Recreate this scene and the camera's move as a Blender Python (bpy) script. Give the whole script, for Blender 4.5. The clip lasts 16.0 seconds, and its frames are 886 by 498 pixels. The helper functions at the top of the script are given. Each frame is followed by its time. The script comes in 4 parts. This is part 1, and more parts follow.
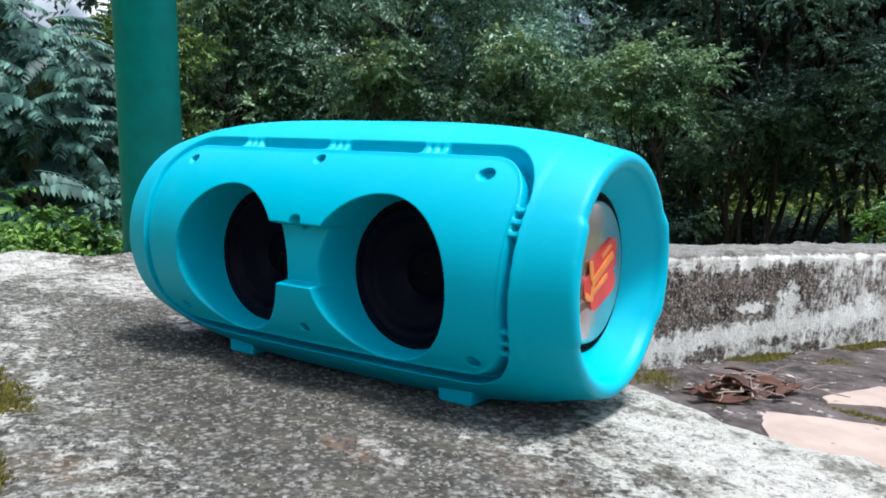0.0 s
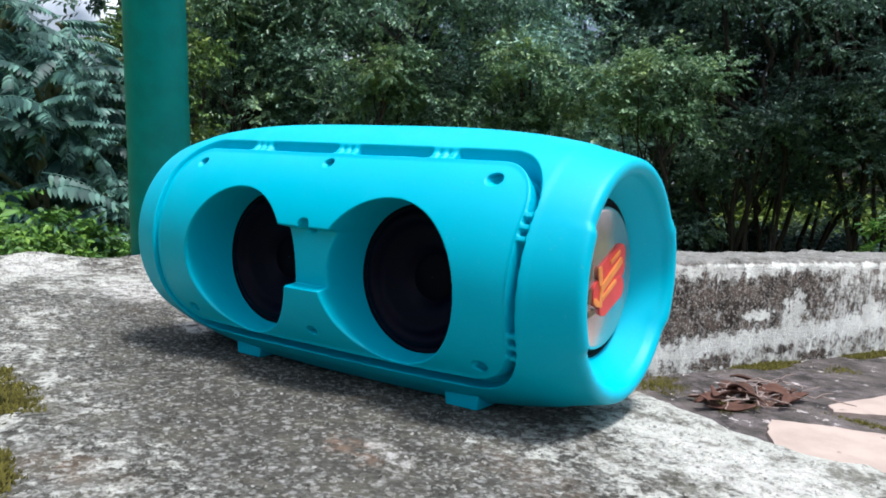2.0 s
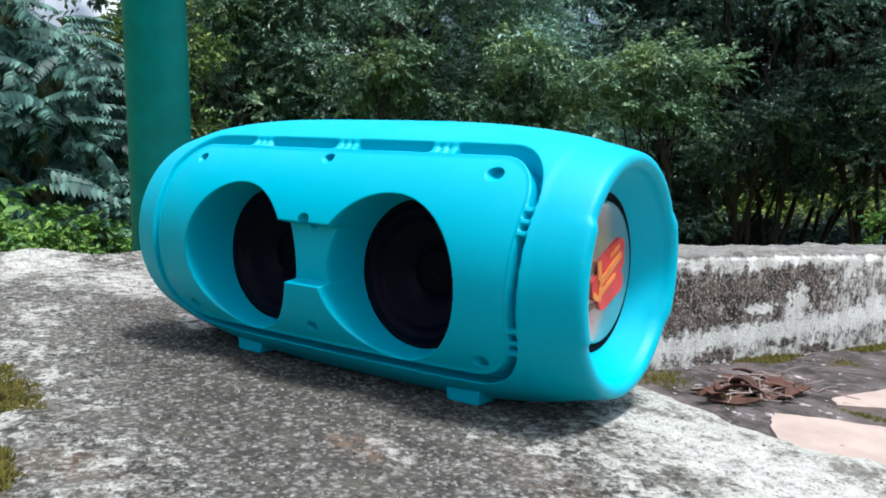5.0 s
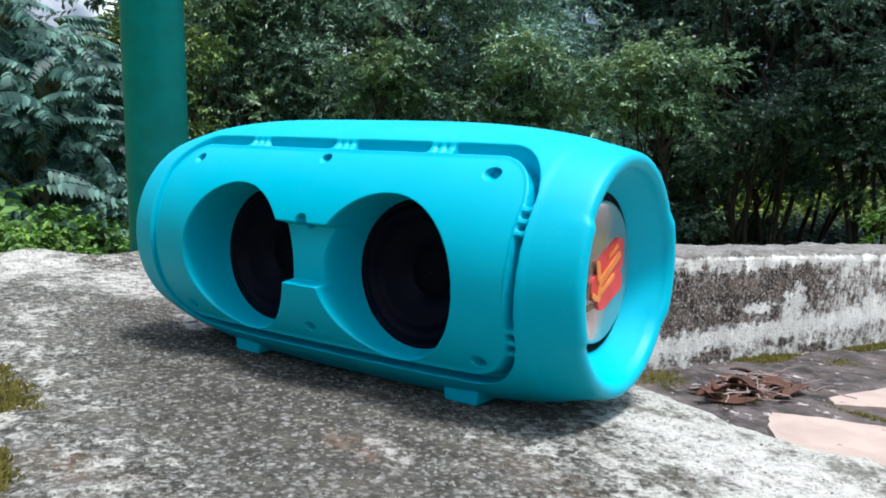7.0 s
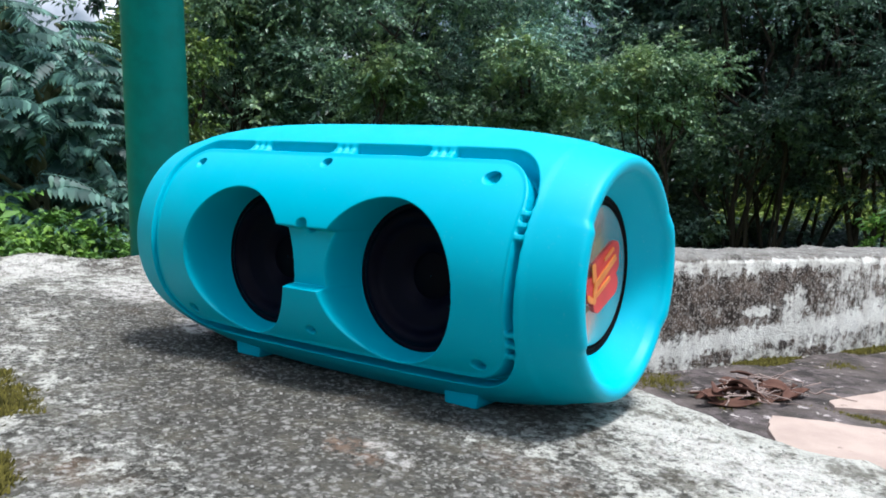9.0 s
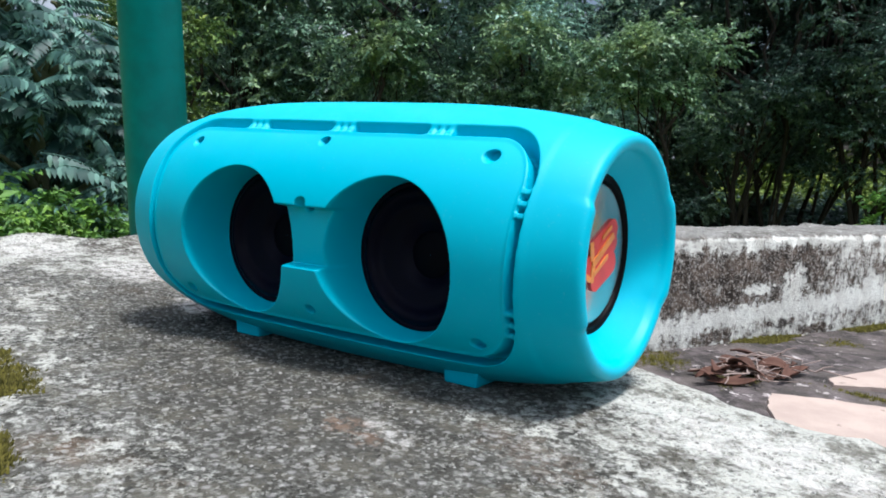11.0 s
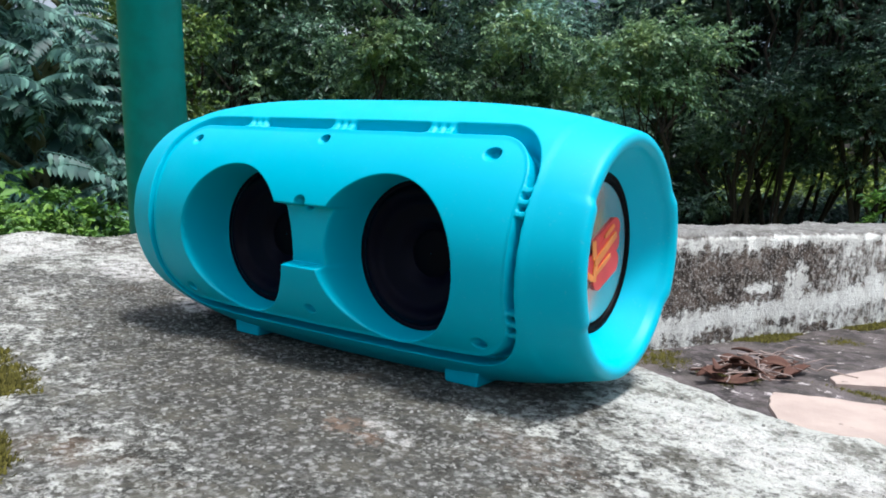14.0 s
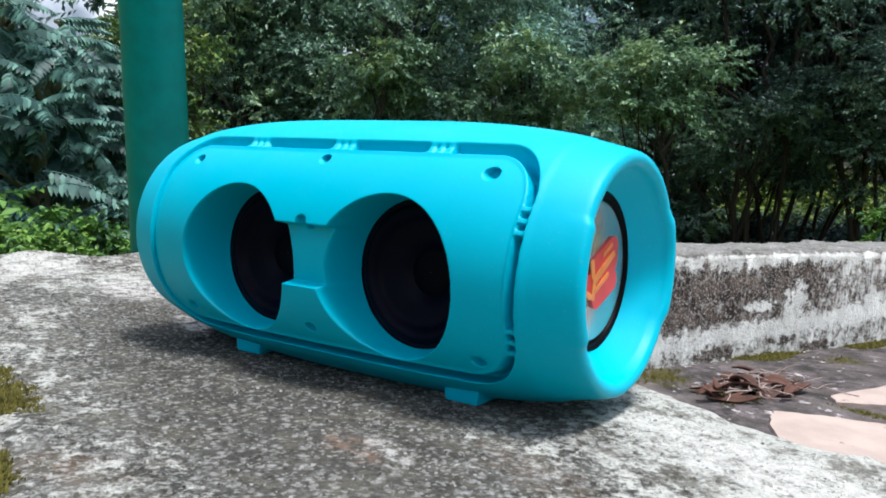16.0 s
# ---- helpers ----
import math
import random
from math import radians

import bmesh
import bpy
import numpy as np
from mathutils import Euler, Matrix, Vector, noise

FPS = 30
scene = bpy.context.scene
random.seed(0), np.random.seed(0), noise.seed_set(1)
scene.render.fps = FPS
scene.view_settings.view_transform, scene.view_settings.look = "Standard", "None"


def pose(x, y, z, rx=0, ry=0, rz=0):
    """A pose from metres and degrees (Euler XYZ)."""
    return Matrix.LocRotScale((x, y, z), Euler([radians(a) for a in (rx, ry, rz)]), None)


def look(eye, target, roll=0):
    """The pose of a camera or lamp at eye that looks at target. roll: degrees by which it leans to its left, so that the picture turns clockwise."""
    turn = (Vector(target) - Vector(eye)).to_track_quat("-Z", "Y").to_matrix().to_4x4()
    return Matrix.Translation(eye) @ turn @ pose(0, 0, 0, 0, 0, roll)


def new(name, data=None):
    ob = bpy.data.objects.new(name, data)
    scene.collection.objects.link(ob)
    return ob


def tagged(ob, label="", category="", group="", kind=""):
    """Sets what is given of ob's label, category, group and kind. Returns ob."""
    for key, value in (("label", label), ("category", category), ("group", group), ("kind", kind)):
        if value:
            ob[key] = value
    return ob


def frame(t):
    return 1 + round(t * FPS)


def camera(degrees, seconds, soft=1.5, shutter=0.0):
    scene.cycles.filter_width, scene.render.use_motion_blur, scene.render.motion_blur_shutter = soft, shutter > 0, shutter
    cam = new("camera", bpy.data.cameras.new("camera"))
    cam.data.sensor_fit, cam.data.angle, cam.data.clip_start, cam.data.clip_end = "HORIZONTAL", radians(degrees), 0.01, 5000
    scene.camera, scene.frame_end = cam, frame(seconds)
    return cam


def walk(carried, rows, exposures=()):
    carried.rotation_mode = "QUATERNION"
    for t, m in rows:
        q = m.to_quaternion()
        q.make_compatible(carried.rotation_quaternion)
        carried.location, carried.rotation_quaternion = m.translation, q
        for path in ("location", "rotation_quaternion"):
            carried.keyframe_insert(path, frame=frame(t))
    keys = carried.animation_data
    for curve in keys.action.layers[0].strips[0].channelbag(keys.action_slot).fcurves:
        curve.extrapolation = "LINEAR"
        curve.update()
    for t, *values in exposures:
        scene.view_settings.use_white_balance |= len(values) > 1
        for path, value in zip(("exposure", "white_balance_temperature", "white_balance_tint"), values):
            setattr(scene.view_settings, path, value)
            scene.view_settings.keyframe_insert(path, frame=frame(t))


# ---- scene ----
from mathutils import kdtree

# The camera: a phone held almost still, a hand's width above the slab.
cam = camera(56.54, 16.0, soft=1.8)
walk(cam, [
    (0.0, look((0.1967, -0.2477, 0.0787), (-0.35729, 0.57887, -0.02037), 2.774)),
    (0.5, look((0.1952, -0.2453, 0.0785), (-0.35959, 0.58107, -0.01870), 2.741)),
    (1.0, look((0.1964, -0.2476, 0.0787), (-0.35985, 0.57749, -0.02077), 2.857)),
    (1.5, look((0.1970, -0.2494, 0.0786), (-0.36109, 0.57455, -0.01907), 3.022)),
    (2.0, look((0.1965, -0.2489, 0.0784), (-0.36335, 0.57450, -0.01445), 3.204)),
    (2.5, look((0.1971, -0.2497, 0.0785), (-0.36396, 0.57316, -0.01165), 3.265)),
    (3.0, look((0.1968, -0.2488, 0.0784), (-0.36575, 0.57329, -0.00946), 3.260)),
    (3.5, look((0.1964, -0.2481, 0.0785), (-0.36650, 0.57334, -0.01331), 3.113)),
    (4.0, look((0.1965, -0.2479, 0.0786), (-0.36621, 0.57303, -0.01860), 2.989)),
    (6.5, look((0.1962, -0.2475, 0.0786), (-0.36368, 0.57495, -0.02199), 2.911)),
    (7.0, look((0.1965, -0.2477, 0.0786), (-0.36304, 0.57512, -0.02118), 2.886)),
    (7.5, look((0.1967, -0.2482, 0.0786), (-0.36300, 0.57490, -0.01724), 2.886)),
    (8.0, look((0.1973, -0.2489, 0.0786), (-0.36267, 0.57441, -0.01417), 2.844)),
    (8.5, look((0.1967, -0.2479, 0.0787), (-0.36383, 0.57505, -0.01335), 2.809)),
    (9.0, look((0.1971, -0.2484, 0.0787), (-0.36320, 0.57435, -0.01659), 2.786)),
    (11.5, look((0.1963, -0.2468, 0.0786), (-0.36127, 0.57417, -0.04432), 2.669)),
    (12.0, look((0.1968, -0.2477, 0.0788), (-0.36165, 0.57378, -0.03670), 2.656)),
    (12.5, look((0.1968, -0.2474, 0.0788), (-0.36264, 0.57419, -0.03115), 2.667)),
    (13.0, look((0.1961, -0.2465, 0.0785), (-0.36319, 0.57457, -0.03598), 2.655)),
    (13.5, look((0.1957, -0.2458, 0.0784), (-0.36299, 0.57471, -0.04226), 2.634)),
    (14.0, look((0.1955, -0.2456, 0.0785), (-0.36284, 0.57487, -0.04439), 2.650)),
    (14.5, look((0.1957, -0.2458, 0.0785), (-0.36337, 0.57479, -0.04036), 2.619)),
    (15.0, look((0.1966, -0.2470, 0.0787), (-0.36313, 0.57409, -0.03327), 2.605)),
    (15.5, look((0.1968, -0.2476, 0.0789), (-0.36330, 0.57403, -0.02706), 2.635)),
    (16.0, look((0.1967, -0.2472, 0.0788), (-0.36402, 0.57466, -0.02167), 2.592)),
], exposures=[(0.0, 0.26, 5880, 12), (16.0, 0.26, 5880, 12)])

# ---- light ----
SUN = Vector((0.27, -0.02, 0.96)).normalized()
world = bpy.data.worlds.new("sky")
scene.world = world
world.use_nodes = True
wn = world.node_tree.nodes
sky = wn.new("ShaderNodeTexSky")
sky.sky_type = "NISHITA"
sky.sun_disc = False
sky.sun_elevation = math.asin(SUN.z)
sky.sun_rotation = math.atan2(SUN.x, SUN.y)
sky.dust_density = 5.0
# broken white cloud over the whole sky
cloud = wn.new("ShaderNodeTexNoise")
cloud.noise_dimensions = "4D"
cloud.inputs["W"].default_value = 3.7
cloud.inputs["Scale"].default_value = 2.2
cloud.inputs["Detail"].default_value = 6.0
cover = wn.new("ShaderNodeMapRange")
cover.interpolation_type = "SMOOTHSTEP"
cover.inputs[1].default_value, cover.inputs[2].default_value = 0.52, 0.60
veil = wn.new("ShaderNodeMix")
veil.data_type = "RGBA"
veil.inputs[7].default_value = (13.0, 13.2, 13.5, 1)
for a, b in ((cloud.outputs["Fac"], cover.inputs[0]), (cover.outputs[0], veil.inputs[0]), (sky.outputs[0], veil.inputs[6]),
             (veil.outputs[2], wn["Background"].inputs[0])):
    world.node_tree.links.new(a, b)
wn["Background"].inputs[1].default_value = 0.105
sun_data = bpy.data.lights.new("sun", "SUN")
sun_data.energy, sun_data.angle, sun_data.color = 4.1, radians(11.0), (1.0, 0.96, 0.90)
sun = new("sun", sun_data)
sun.matrix_basis = look(SUN * 30, (0, 0, 0))

# ---- plan: s runs along the parapet with the speaker, n across it ----
TURN = -25.5
PLAN = pose(0, 0, 0, 0, 0, TURN)
FLOOR = -0.098
GROUND = -1.2


def plan(s, n, z=0.0):
    return PLAN @ Vector((s, n, z))


FORWARD = Vector((-0.5623, 0.8269, 0))
RIGHT = Vector((0.8269, 0.5623, 0))
EYE = Vector((0.1965, -0.2477, 0))


def out(side, depth, z=0.0):
    """A place beyond the parapet: so far to the side and so far away."""
    return EYE + RIGHT * side + FORWARD * depth + Vector((0, 0, z))


# ---- materials ----
class Shader:
    """A small builder of node materials."""

    def __init__(self, name, rough=0.6, metal=0.0, spec=0.5):
        self.mat = bpy.data.materials.new(name)
        self.mat.use_nodes = True
        self.tree = self.mat.node_tree
        self.bsdf = self.tree.nodes["Principled BSDF"]
        self.set("Roughness", rough)
        self.set("Metallic", metal)
        self.set("Specular IOR Level", spec)
        self.coord = self.add("ShaderNodeTexCoord").outputs["Object"]

    def add(self, kind):
        return self.tree.nodes.new(kind)

    def link(self, a, b):
        self.tree.links.new(a, b)

    def set(self, key, value):
        socket = self.bsdf.inputs[key]
        if hasattr(value, "is_linked"):
            self.link(value, socket)
        else:
            socket.default_value = (*value, 1) if isinstance(value, tuple) else value

    def noise(self, scale, detail=4, rough=0.55, stretch=(1, 1, 1), shift=(0, 0, 0)):
        m = self.add("ShaderNodeMapping")
        m.inputs["Scale"].default_value = stretch
        m.inputs["Location"].default_value = shift
        self.link(self.coord, m.inputs["Vector"])
        n = self.add("ShaderNodeTexNoise")
        n.inputs["Scale"].default_value = scale
        n.inputs["Detail"].default_value = detail
        n.inputs["Roughness"].default_value = rough
        self.link(m.outputs[0], n.inputs["Vector"])
        return n.outputs["Fac"]

    def cells(self, scale):
        v = self.add("ShaderNodeTexVoronoi")
        v.inputs["Scale"].default_value = scale
        self.link(self.coord, v.inputs["Vector"])
        return v.outputs["Distance"]

    def pebbles(self, scale):
        """A value of its own for each small stone."""
        v = self.add("ShaderNodeTexVoronoi")
        v.inputs["Scale"].default_value = scale
        self.link(self.coord, v.inputs["Vector"])
        x = self.add("ShaderNodeSeparateColor")
        self.link(v.outputs["Color"], x.inputs[0])
        return x.outputs[0]

    def axis(self, k):
        x = self.add("ShaderNodeSeparateXYZ")
        self.link(self.coord, x.inputs[0])
        return x.outputs[k]

    def ramp(self, value, lo, hi, a=0.0, b=1.0):
        r = self.add("ShaderNodeMapRange")
        r.interpolation_type = "SMOOTHSTEP"
        self.link(value, r.inputs[0])
        for i, v in enumerate((lo, hi, a, b)):
            r.inputs[i + 1].default_value = v
        return r.outputs[0]

    def math(self, op, a, b):
        m = self.add("ShaderNodeMath")
        m.operation = op
        for i, v in enumerate((a, b)):
            if hasattr(v, "is_linked"):
                self.link(v, m.inputs[i])
            else:
                m.inputs[i].default_value = v
        return m.outputs[0]

    def mix(self, fac, a, b):
        m = self.add("ShaderNodeMix")
        m.data_type = "RGBA"
        for key, v in ((0, fac), (6, a), (7, b)):
            if hasattr(v, "is_linked"):
                self.link(v, m.inputs[key])
            else:
                m.inputs[key].default_value = (*v, 1) if isinstance(v, tuple) else v
        return m.outputs[2]

    def blob(self, x, y, rx, ry, ragged, up=1, torn=4.0):
        """An irregular patch on the plan, or on a wall's face with up=2."""
        u = self.math("DIVIDE", self.math("SUBTRACT", self.axis(0), x), rx)
        v = self.math("DIVIDE", self.math("SUBTRACT", self.axis(up), y), ry)
        d = self.math("ADD", self.math("MULTIPLY", u, u), self.math("MULTIPLY", v, v))
        return self.ramp(self.math("ADD", d, self.math("MULTIPLY", self.math("SUBTRACT", ragged, 0.5), torn)), 1.3, 0.3)

    def bump(self, height, distance, strength=1.0):
        b = self.add("ShaderNodeBump")
        b.inputs["Distance"].default_value = distance
        b.inputs["Strength"].default_value = strength
        self.link(height, b.inputs["Height"])
        self.link(b.outputs[0], self.bsdf.inputs["Normal"])

    def island(self):
        return self.add("ShaderNodeNewGeometry").outputs["Random Per Island"]

    def thing(self):
        return self.add("ShaderNodeObjectInfo").outputs["Random"]


def silicone_material():
    s = Shader("turquoise_silicone", 0.5, 0, 0.30)
    dust = s.ramp(s.noise(70, 5, 0.6), 0.52, 0.75)
    fleck = s.ramp(s.noise(900, 2), 0.66, 0.74)
    c = s.mix(dust, (0.002, 0.435, 0.585), (0.006, 0.455, 0.605))
    c = s.mix(s.math("MULTIPLY", fleck, 0.12), c, (0.25, 0.6, 0.62))
    s.set("Base Color", c)
    s.set("Roughness", s.ramp(s.noise(40, 4), 0.3, 0.7, 0.44, 0.58))
    s.bump(s.noise(1600, 2), 0.00002, 0.7)
    return s.mat


def dark_material(name, colour, rough, spec=0.5):
    s = Shader(name, rough, 0, spec)
    s.set("Base Color", s.mix(s.noise(220, 4), colour, tuple(1.8 * c + 0.0004 for c in colour)))
    s.set("Roughness", s.ramp(s.noise(120, 3), 0.3, 0.7, rough * 0.85, rough * 1.15))
    return s.mat


def paint_material(name, colour, rough=0.4, metal=0.0, spec=0.5):
    s = Shader(name, rough, metal, spec)
    s.set("Base Color", s.mix(s.ramp(s.noise(60, 5), 0.35, 0.7), colour, tuple(0.8 * c for c in colour)))
    s.bump(s.noise(300, 3), 0.0001, 0.5)
    return s.mat


# old stains on the slab: place, size, colour, strength
RUST, CHALK, SOOT = (0.17, 0.12, 0.085), (0.64, 0.625, 0.58), (0.06, 0.05, 0.04)
STAINS = ((0.080, -0.046, 0.015, 0.007, RUST, 0.85), (0.086, -0.038, 0.013, 0.004, CHALK, 0.6), (-0.102, -0.047, 0.020, 0.008, CHALK, 0.7),
          (-0.150, -0.070, 0.018, 0.012, SOOT, 0.5), (-0.310, -0.048, 0.032, 0.026, SOOT, 0.85), (-0.305, -0.100, 0.030, 0.030, CHALK, 0.6),
          (-0.215, -0.055, 0.045, 0.022, CHALK, 0.75), (0.080, 0.018, 0.035, 0.012, SOOT, 0.5), (0.135, 0.050, 0.06, 0.018, CHALK, 0.6), (0.118, -0.010, 0.03, 0.01, RUST, 0.3))


def concrete(name, wall):
    """Old render: dark and stained, flecked with pale lichen, worn white where it is rubbed."""
    s = Shader(name, 0.92, 0, 0.2)
    big = s.noise(9, 5, 0.6)
    mid = s.noise(55, 5, 0.65, shift=(3, 1, 2))
    fine = s.noise(330, 4, 0.7, shift=(5, 2, 7))
    grit = s.noise(1100, 3, 0.7)
    base = s.mix(s.ramp(mid, 0.35, 0.68), (0.036, 0.036, 0.030), (0.13, 0.127, 0.110))
    base = s.mix(s.ramp(fine, 0.46, 0.66), base, (0.236, 0.24, 0.215))
    rust = s.math("MULTIPLY", s.ramp(s.noise(14, 4, 0.5, shift=(8, 4, 0)), 0.6, 0.72), 0.5)
    base = s.mix(rust, base, (0.17, 0.105, 0.06))
    if wall:
        z = s.axis(2)
        rise = s.math("SUBTRACT", z, 0.010)
        ragged = s.noise(120, 7, 0.8, shift=(6, 6, 0))
        wave = s.math("MULTIPLY", s.math("SUBTRACT", s.noise(45, 9, 0.88, shift=(4, 0, 1)), 0.5), 0.075)
        # a slanting band where the render was patched pale, rising along the wall
        slant = s.math("ADD", s.math("SUBTRACT", z, s.math("MULTIPLY", s.axis(0), 0.055)), 0.0965)
        slant = s.math("ADD", slant, wave)
        band = s.math("MULTIPLY", s.ramp(slant, -0.016, -0.004), s.ramp(slant, 0.016, 0.004))
        below = s.math("MULTIPLY", s.ramp(slant, -0.004, -0.010), 0.52)
        top = s.math("MULTIPLY", s.math("MULTIPLY", s.ramp(s.math("ADD", rise, wave), -0.019, -0.011), s.ramp(rise, -0.0015, -0.006)), 0.75)
        pale = s.math("MULTIPLY", s.math("MULTIPLY", s.ramp(s.axis(0), 0.52, 0.60), s.ramp(rise, -0.002, -0.006)), 0.42)
        fac = s.math("MAXIMUM", s.math("MAXIMUM", band, below), s.math("MAXIMUM", top, pale))
        for x, h, rx, rz in ((0.517, -0.044, 0.020, 0.022), (0.649, -0.048, 0.020, 0.013), (0.460, -0.046, 0.022, 0.006), (0.80, -0.03, 0.05, 0.02), (0.25, -0.05, 0.04, 0.02)):
            fac = s.math("MAXIMUM", fac, s.blob(x, h, rx, rz, ragged, 2, 8.0))
        for x, h, rx, rz in ((0.400, -0.090, 0.030, 0.008), (0.500, -0.082, 0.022, 0.006), (0.56, -0.092, 0.03, 0.006)):
            fac = s.math("SUBTRACT", fac, s.math("MULTIPLY", s.blob(x, h, rx, rz, ragged, 2, 8.0), 0.6))
        speck = s.math("ADD", s.math("MULTIPLY", s.noise(70, 7, 0.75, stretch=(1, 1, 0.75)), 0.50), s.math("MULTIPLY", s.noise(260, 4, 0.7, shift=(7, 1, 3)), 0.26))
        speck = s.math("ADD", speck, s.math("MULTIPLY", s.noise(120, 5, 0.7, stretch=(1, 1, 0.22), shift=(1, 4, 6)), 0.24))
        fac = s.ramp(s.math("ADD", s.math("MULTIPLY", fac, 0.212), speck), 0.53, 0.67)
        grime = s.mix(s.ramp(s.noise(75, 6, 0.75, shift=(2, 2, 2)), 0.40, 0.64), (0.020, 0.014, 0.010), (0.125, 0.095, 0.072))
        grime = s.mix(s.ramp(s.noise(230, 4, 0.75), 0.53, 0.64), grime, (0.34, 0.31, 0.27))
        grime = s.mix(s.ramp(s.noise(430, 4, 0.75, shift=(2, 9, 4)), 0.56, 0.64), grime, (0.52, 0.50, 0.45))
        olive = s.math("MULTIPLY", s.ramp(s.noise(22, 5, 0.7, shift=(5, 5, 1)), 0.58, 0.68), 0.5)
        grime = s.mix(olive, grime, (0.075, 0.065, 0.025))
        base = s.mix(s.ramp(rise, -0.004, 0.001, 0.92, 0.25), base, grime)
        upper = s.math("MULTIPLY", s.ramp(rise, -0.006, -0.001), s.ramp(s.noise(60, 6, 0.7, shift=(3, 8, 1)), 0.38, 0.58, 0.15, 0.75))
        base = s.mix(upper, base, (0.28, 0.28, 0.26))
        base = s.mix(fac, base, s.mix(s.ramp(s.noise(40, 5, 0.6, shift=(9, 1, 1)), 0.4, 0.65), (0.65, 0.66, 0.60), (0.82, 0.84, 0.77)))
    else:
        n = s.axis(1)
        e = s.axis(0)
        edge = s.ramp(n, 0.015, 0.075)
        end = s.math("MULTIPLY", s.ramp(e, -0.17, -0.27), 0.85)
        near = s.math("MULTIPLY", s.ramp(e, 0.06, 0.19), 0.5)
        rim = s.math("MULTIPLY", s.ramp(n, -0.07, -0.115), 0.45)
        fac = s.math("MAXIMUM", s.math("MAXIMUM", edge, end), s.math("MAXIMUM", near, rim))
        fac = s.math("ADD", s.math("ADD", fac, s.math("MULTIPLY", s.math("MULTIPLY", s.ramp(n, -0.025, 0.03), s.ramp(e, 0.055, 0.11)), 0.6)), s.math("MULTIPLY", s.math("SUBTRACT", s.noise(18, 5, 0.6, stretch=(1, 1.6, 1)), 0.5), 2.2))
        fac = s.math("ADD", fac, s.math("MULTIPLY", s.math("SUBTRACT", s.noise(75, 5, 0.65, shift=(9, 2, 4)), 0.5), 1.5))
        fleck = s.math("ADD", s.math("MULTIPLY", s.noise(110, 5, 0.7, shift=(2, 8, 1)), 0.62), s.math("MULTIPLY", fine, 0.38))
        ragged = s.noise(110, 6, 0.8, shift=(6, 6, 0))
        # dark stain by the speaker, with the speaker's shadow painted into its colour
        stain_shadow = s.blob(-0.02, -0.050, 0.17, 0.052, ragged)
        fac = s.math("SUBTRACT", fac, s.math("MULTIPLY", stain_shadow, 0.8))
        base = s.mix(s.math("MULTIPLY", stain_shadow, 0.75), base, (0.05, 0.048, 0.04))
        ochre = s.math("MULTIPLY", s.ramp(s.noise(26, 5, 0.65, shift=(3, 5, 2)), 0.58, 0.70), 0.4)
        base = s.mix(ochre, base, (0.21, 0.17, 0.12))
        fac = s.ramp(s.math("ADD", s.math("MULTIPLY", fac, 0.18), fleck), 0.555, 0.675, 0.0, 0.95)
        base = s.mix(fac, base, (0.505, 0.512, 0.455))
        worn = s.ramp(s.noise(150, 6, 0.75, shift=(5, 1, 8)), 0.42, 0.56)
        dull = s.math("MULTIPLY", s.ramp(s.noise(62, 6, 0.7, shift=(1, 7, 5)), 0.49, 0.60), 0.78)
        base = s.mix(dull, base, (0.105, 0.100, 0.078))
        stone = s.pebbles(820)
        base = s.mix(s.ramp(stone, 0.36, 0.02, 0.0, 0.45), base, (0.040, 0.037, 0.030))
        base = s.mix(s.ramp(stone, 0.74, 0.96, 0.0, 0.34), base, (0.465, 0.468, 0.42))
        for x, y, rx, ry, c, k in STAINS:
            base = s.mix(s.math("MULTIPLY", s.math("MULTIPLY", s.blob(x, y, rx, ry, ragged), worn), k), base, c)
    spot = s.ramp(s.cells(250), 0.44, 0.14)
    spot = s.math("MULTIPLY", spot, s.ramp(s.noise(190, 3, 0.6, shift=(4, 4, 1)), 0.41, 0.56))
    base = s.mix(s.math("MULTIPLY", spot, 0.45), base, (0.46, 0.455, 0.43))
    pit = s.ramp(grit, 0.34, 0.44, 0.68, 1.0)
    base = s.mix(pit, (0.03, 0.028, 0.025), base)
    s.set("Base Color", base)
    s.bump(s.math("ADD", s.math("MULTIPLY", grit, 0.3), fine), 0.0021, 1.0)
    return s.mat


def leaf_material(name, dark, light, rough=0.33, through_light=0.2):
    s = Shader(name, rough, 0, 0.32)
    k = s.island()
    c = s.mix(s.ramp(k, 0.15, 1.0), dark, tuple(1.22 * v for v in light))
    young = s.mix(k, light, tuple(v * w for v, w in zip(light, (1.75, 1.42, 0.9))))
    c = s.mix(s.ramp(s.noise(2.4, 3), 0.50, 0.64), c, young)
    s.set("Base Color", c)
    t = s.add("ShaderNodeBsdfTranslucent")
    s.link(s.mix(0.5, c, light), t.inputs[0])
    m = s.add("ShaderNodeMixShader")
    m.inputs[0].default_value = through_light
    s.link(s.bsdf.outputs[0], m.inputs[1])
    s.link(t.outputs[0], m.inputs[2])
    s.link(m.outputs[0], s.tree.nodes["Material Output"].inputs[0])
    return s.mat


def bark_material(name, a, b):
    s = Shader(name, 0.9, 0, 0.2)
    f = s.noise(14, 5, 0.65, stretch=(1, 1, 0.25))
    s.set("Base Color", s.mix(f, a, b))
    s.bump(f, 0.01, 0.8)
    return s.mat


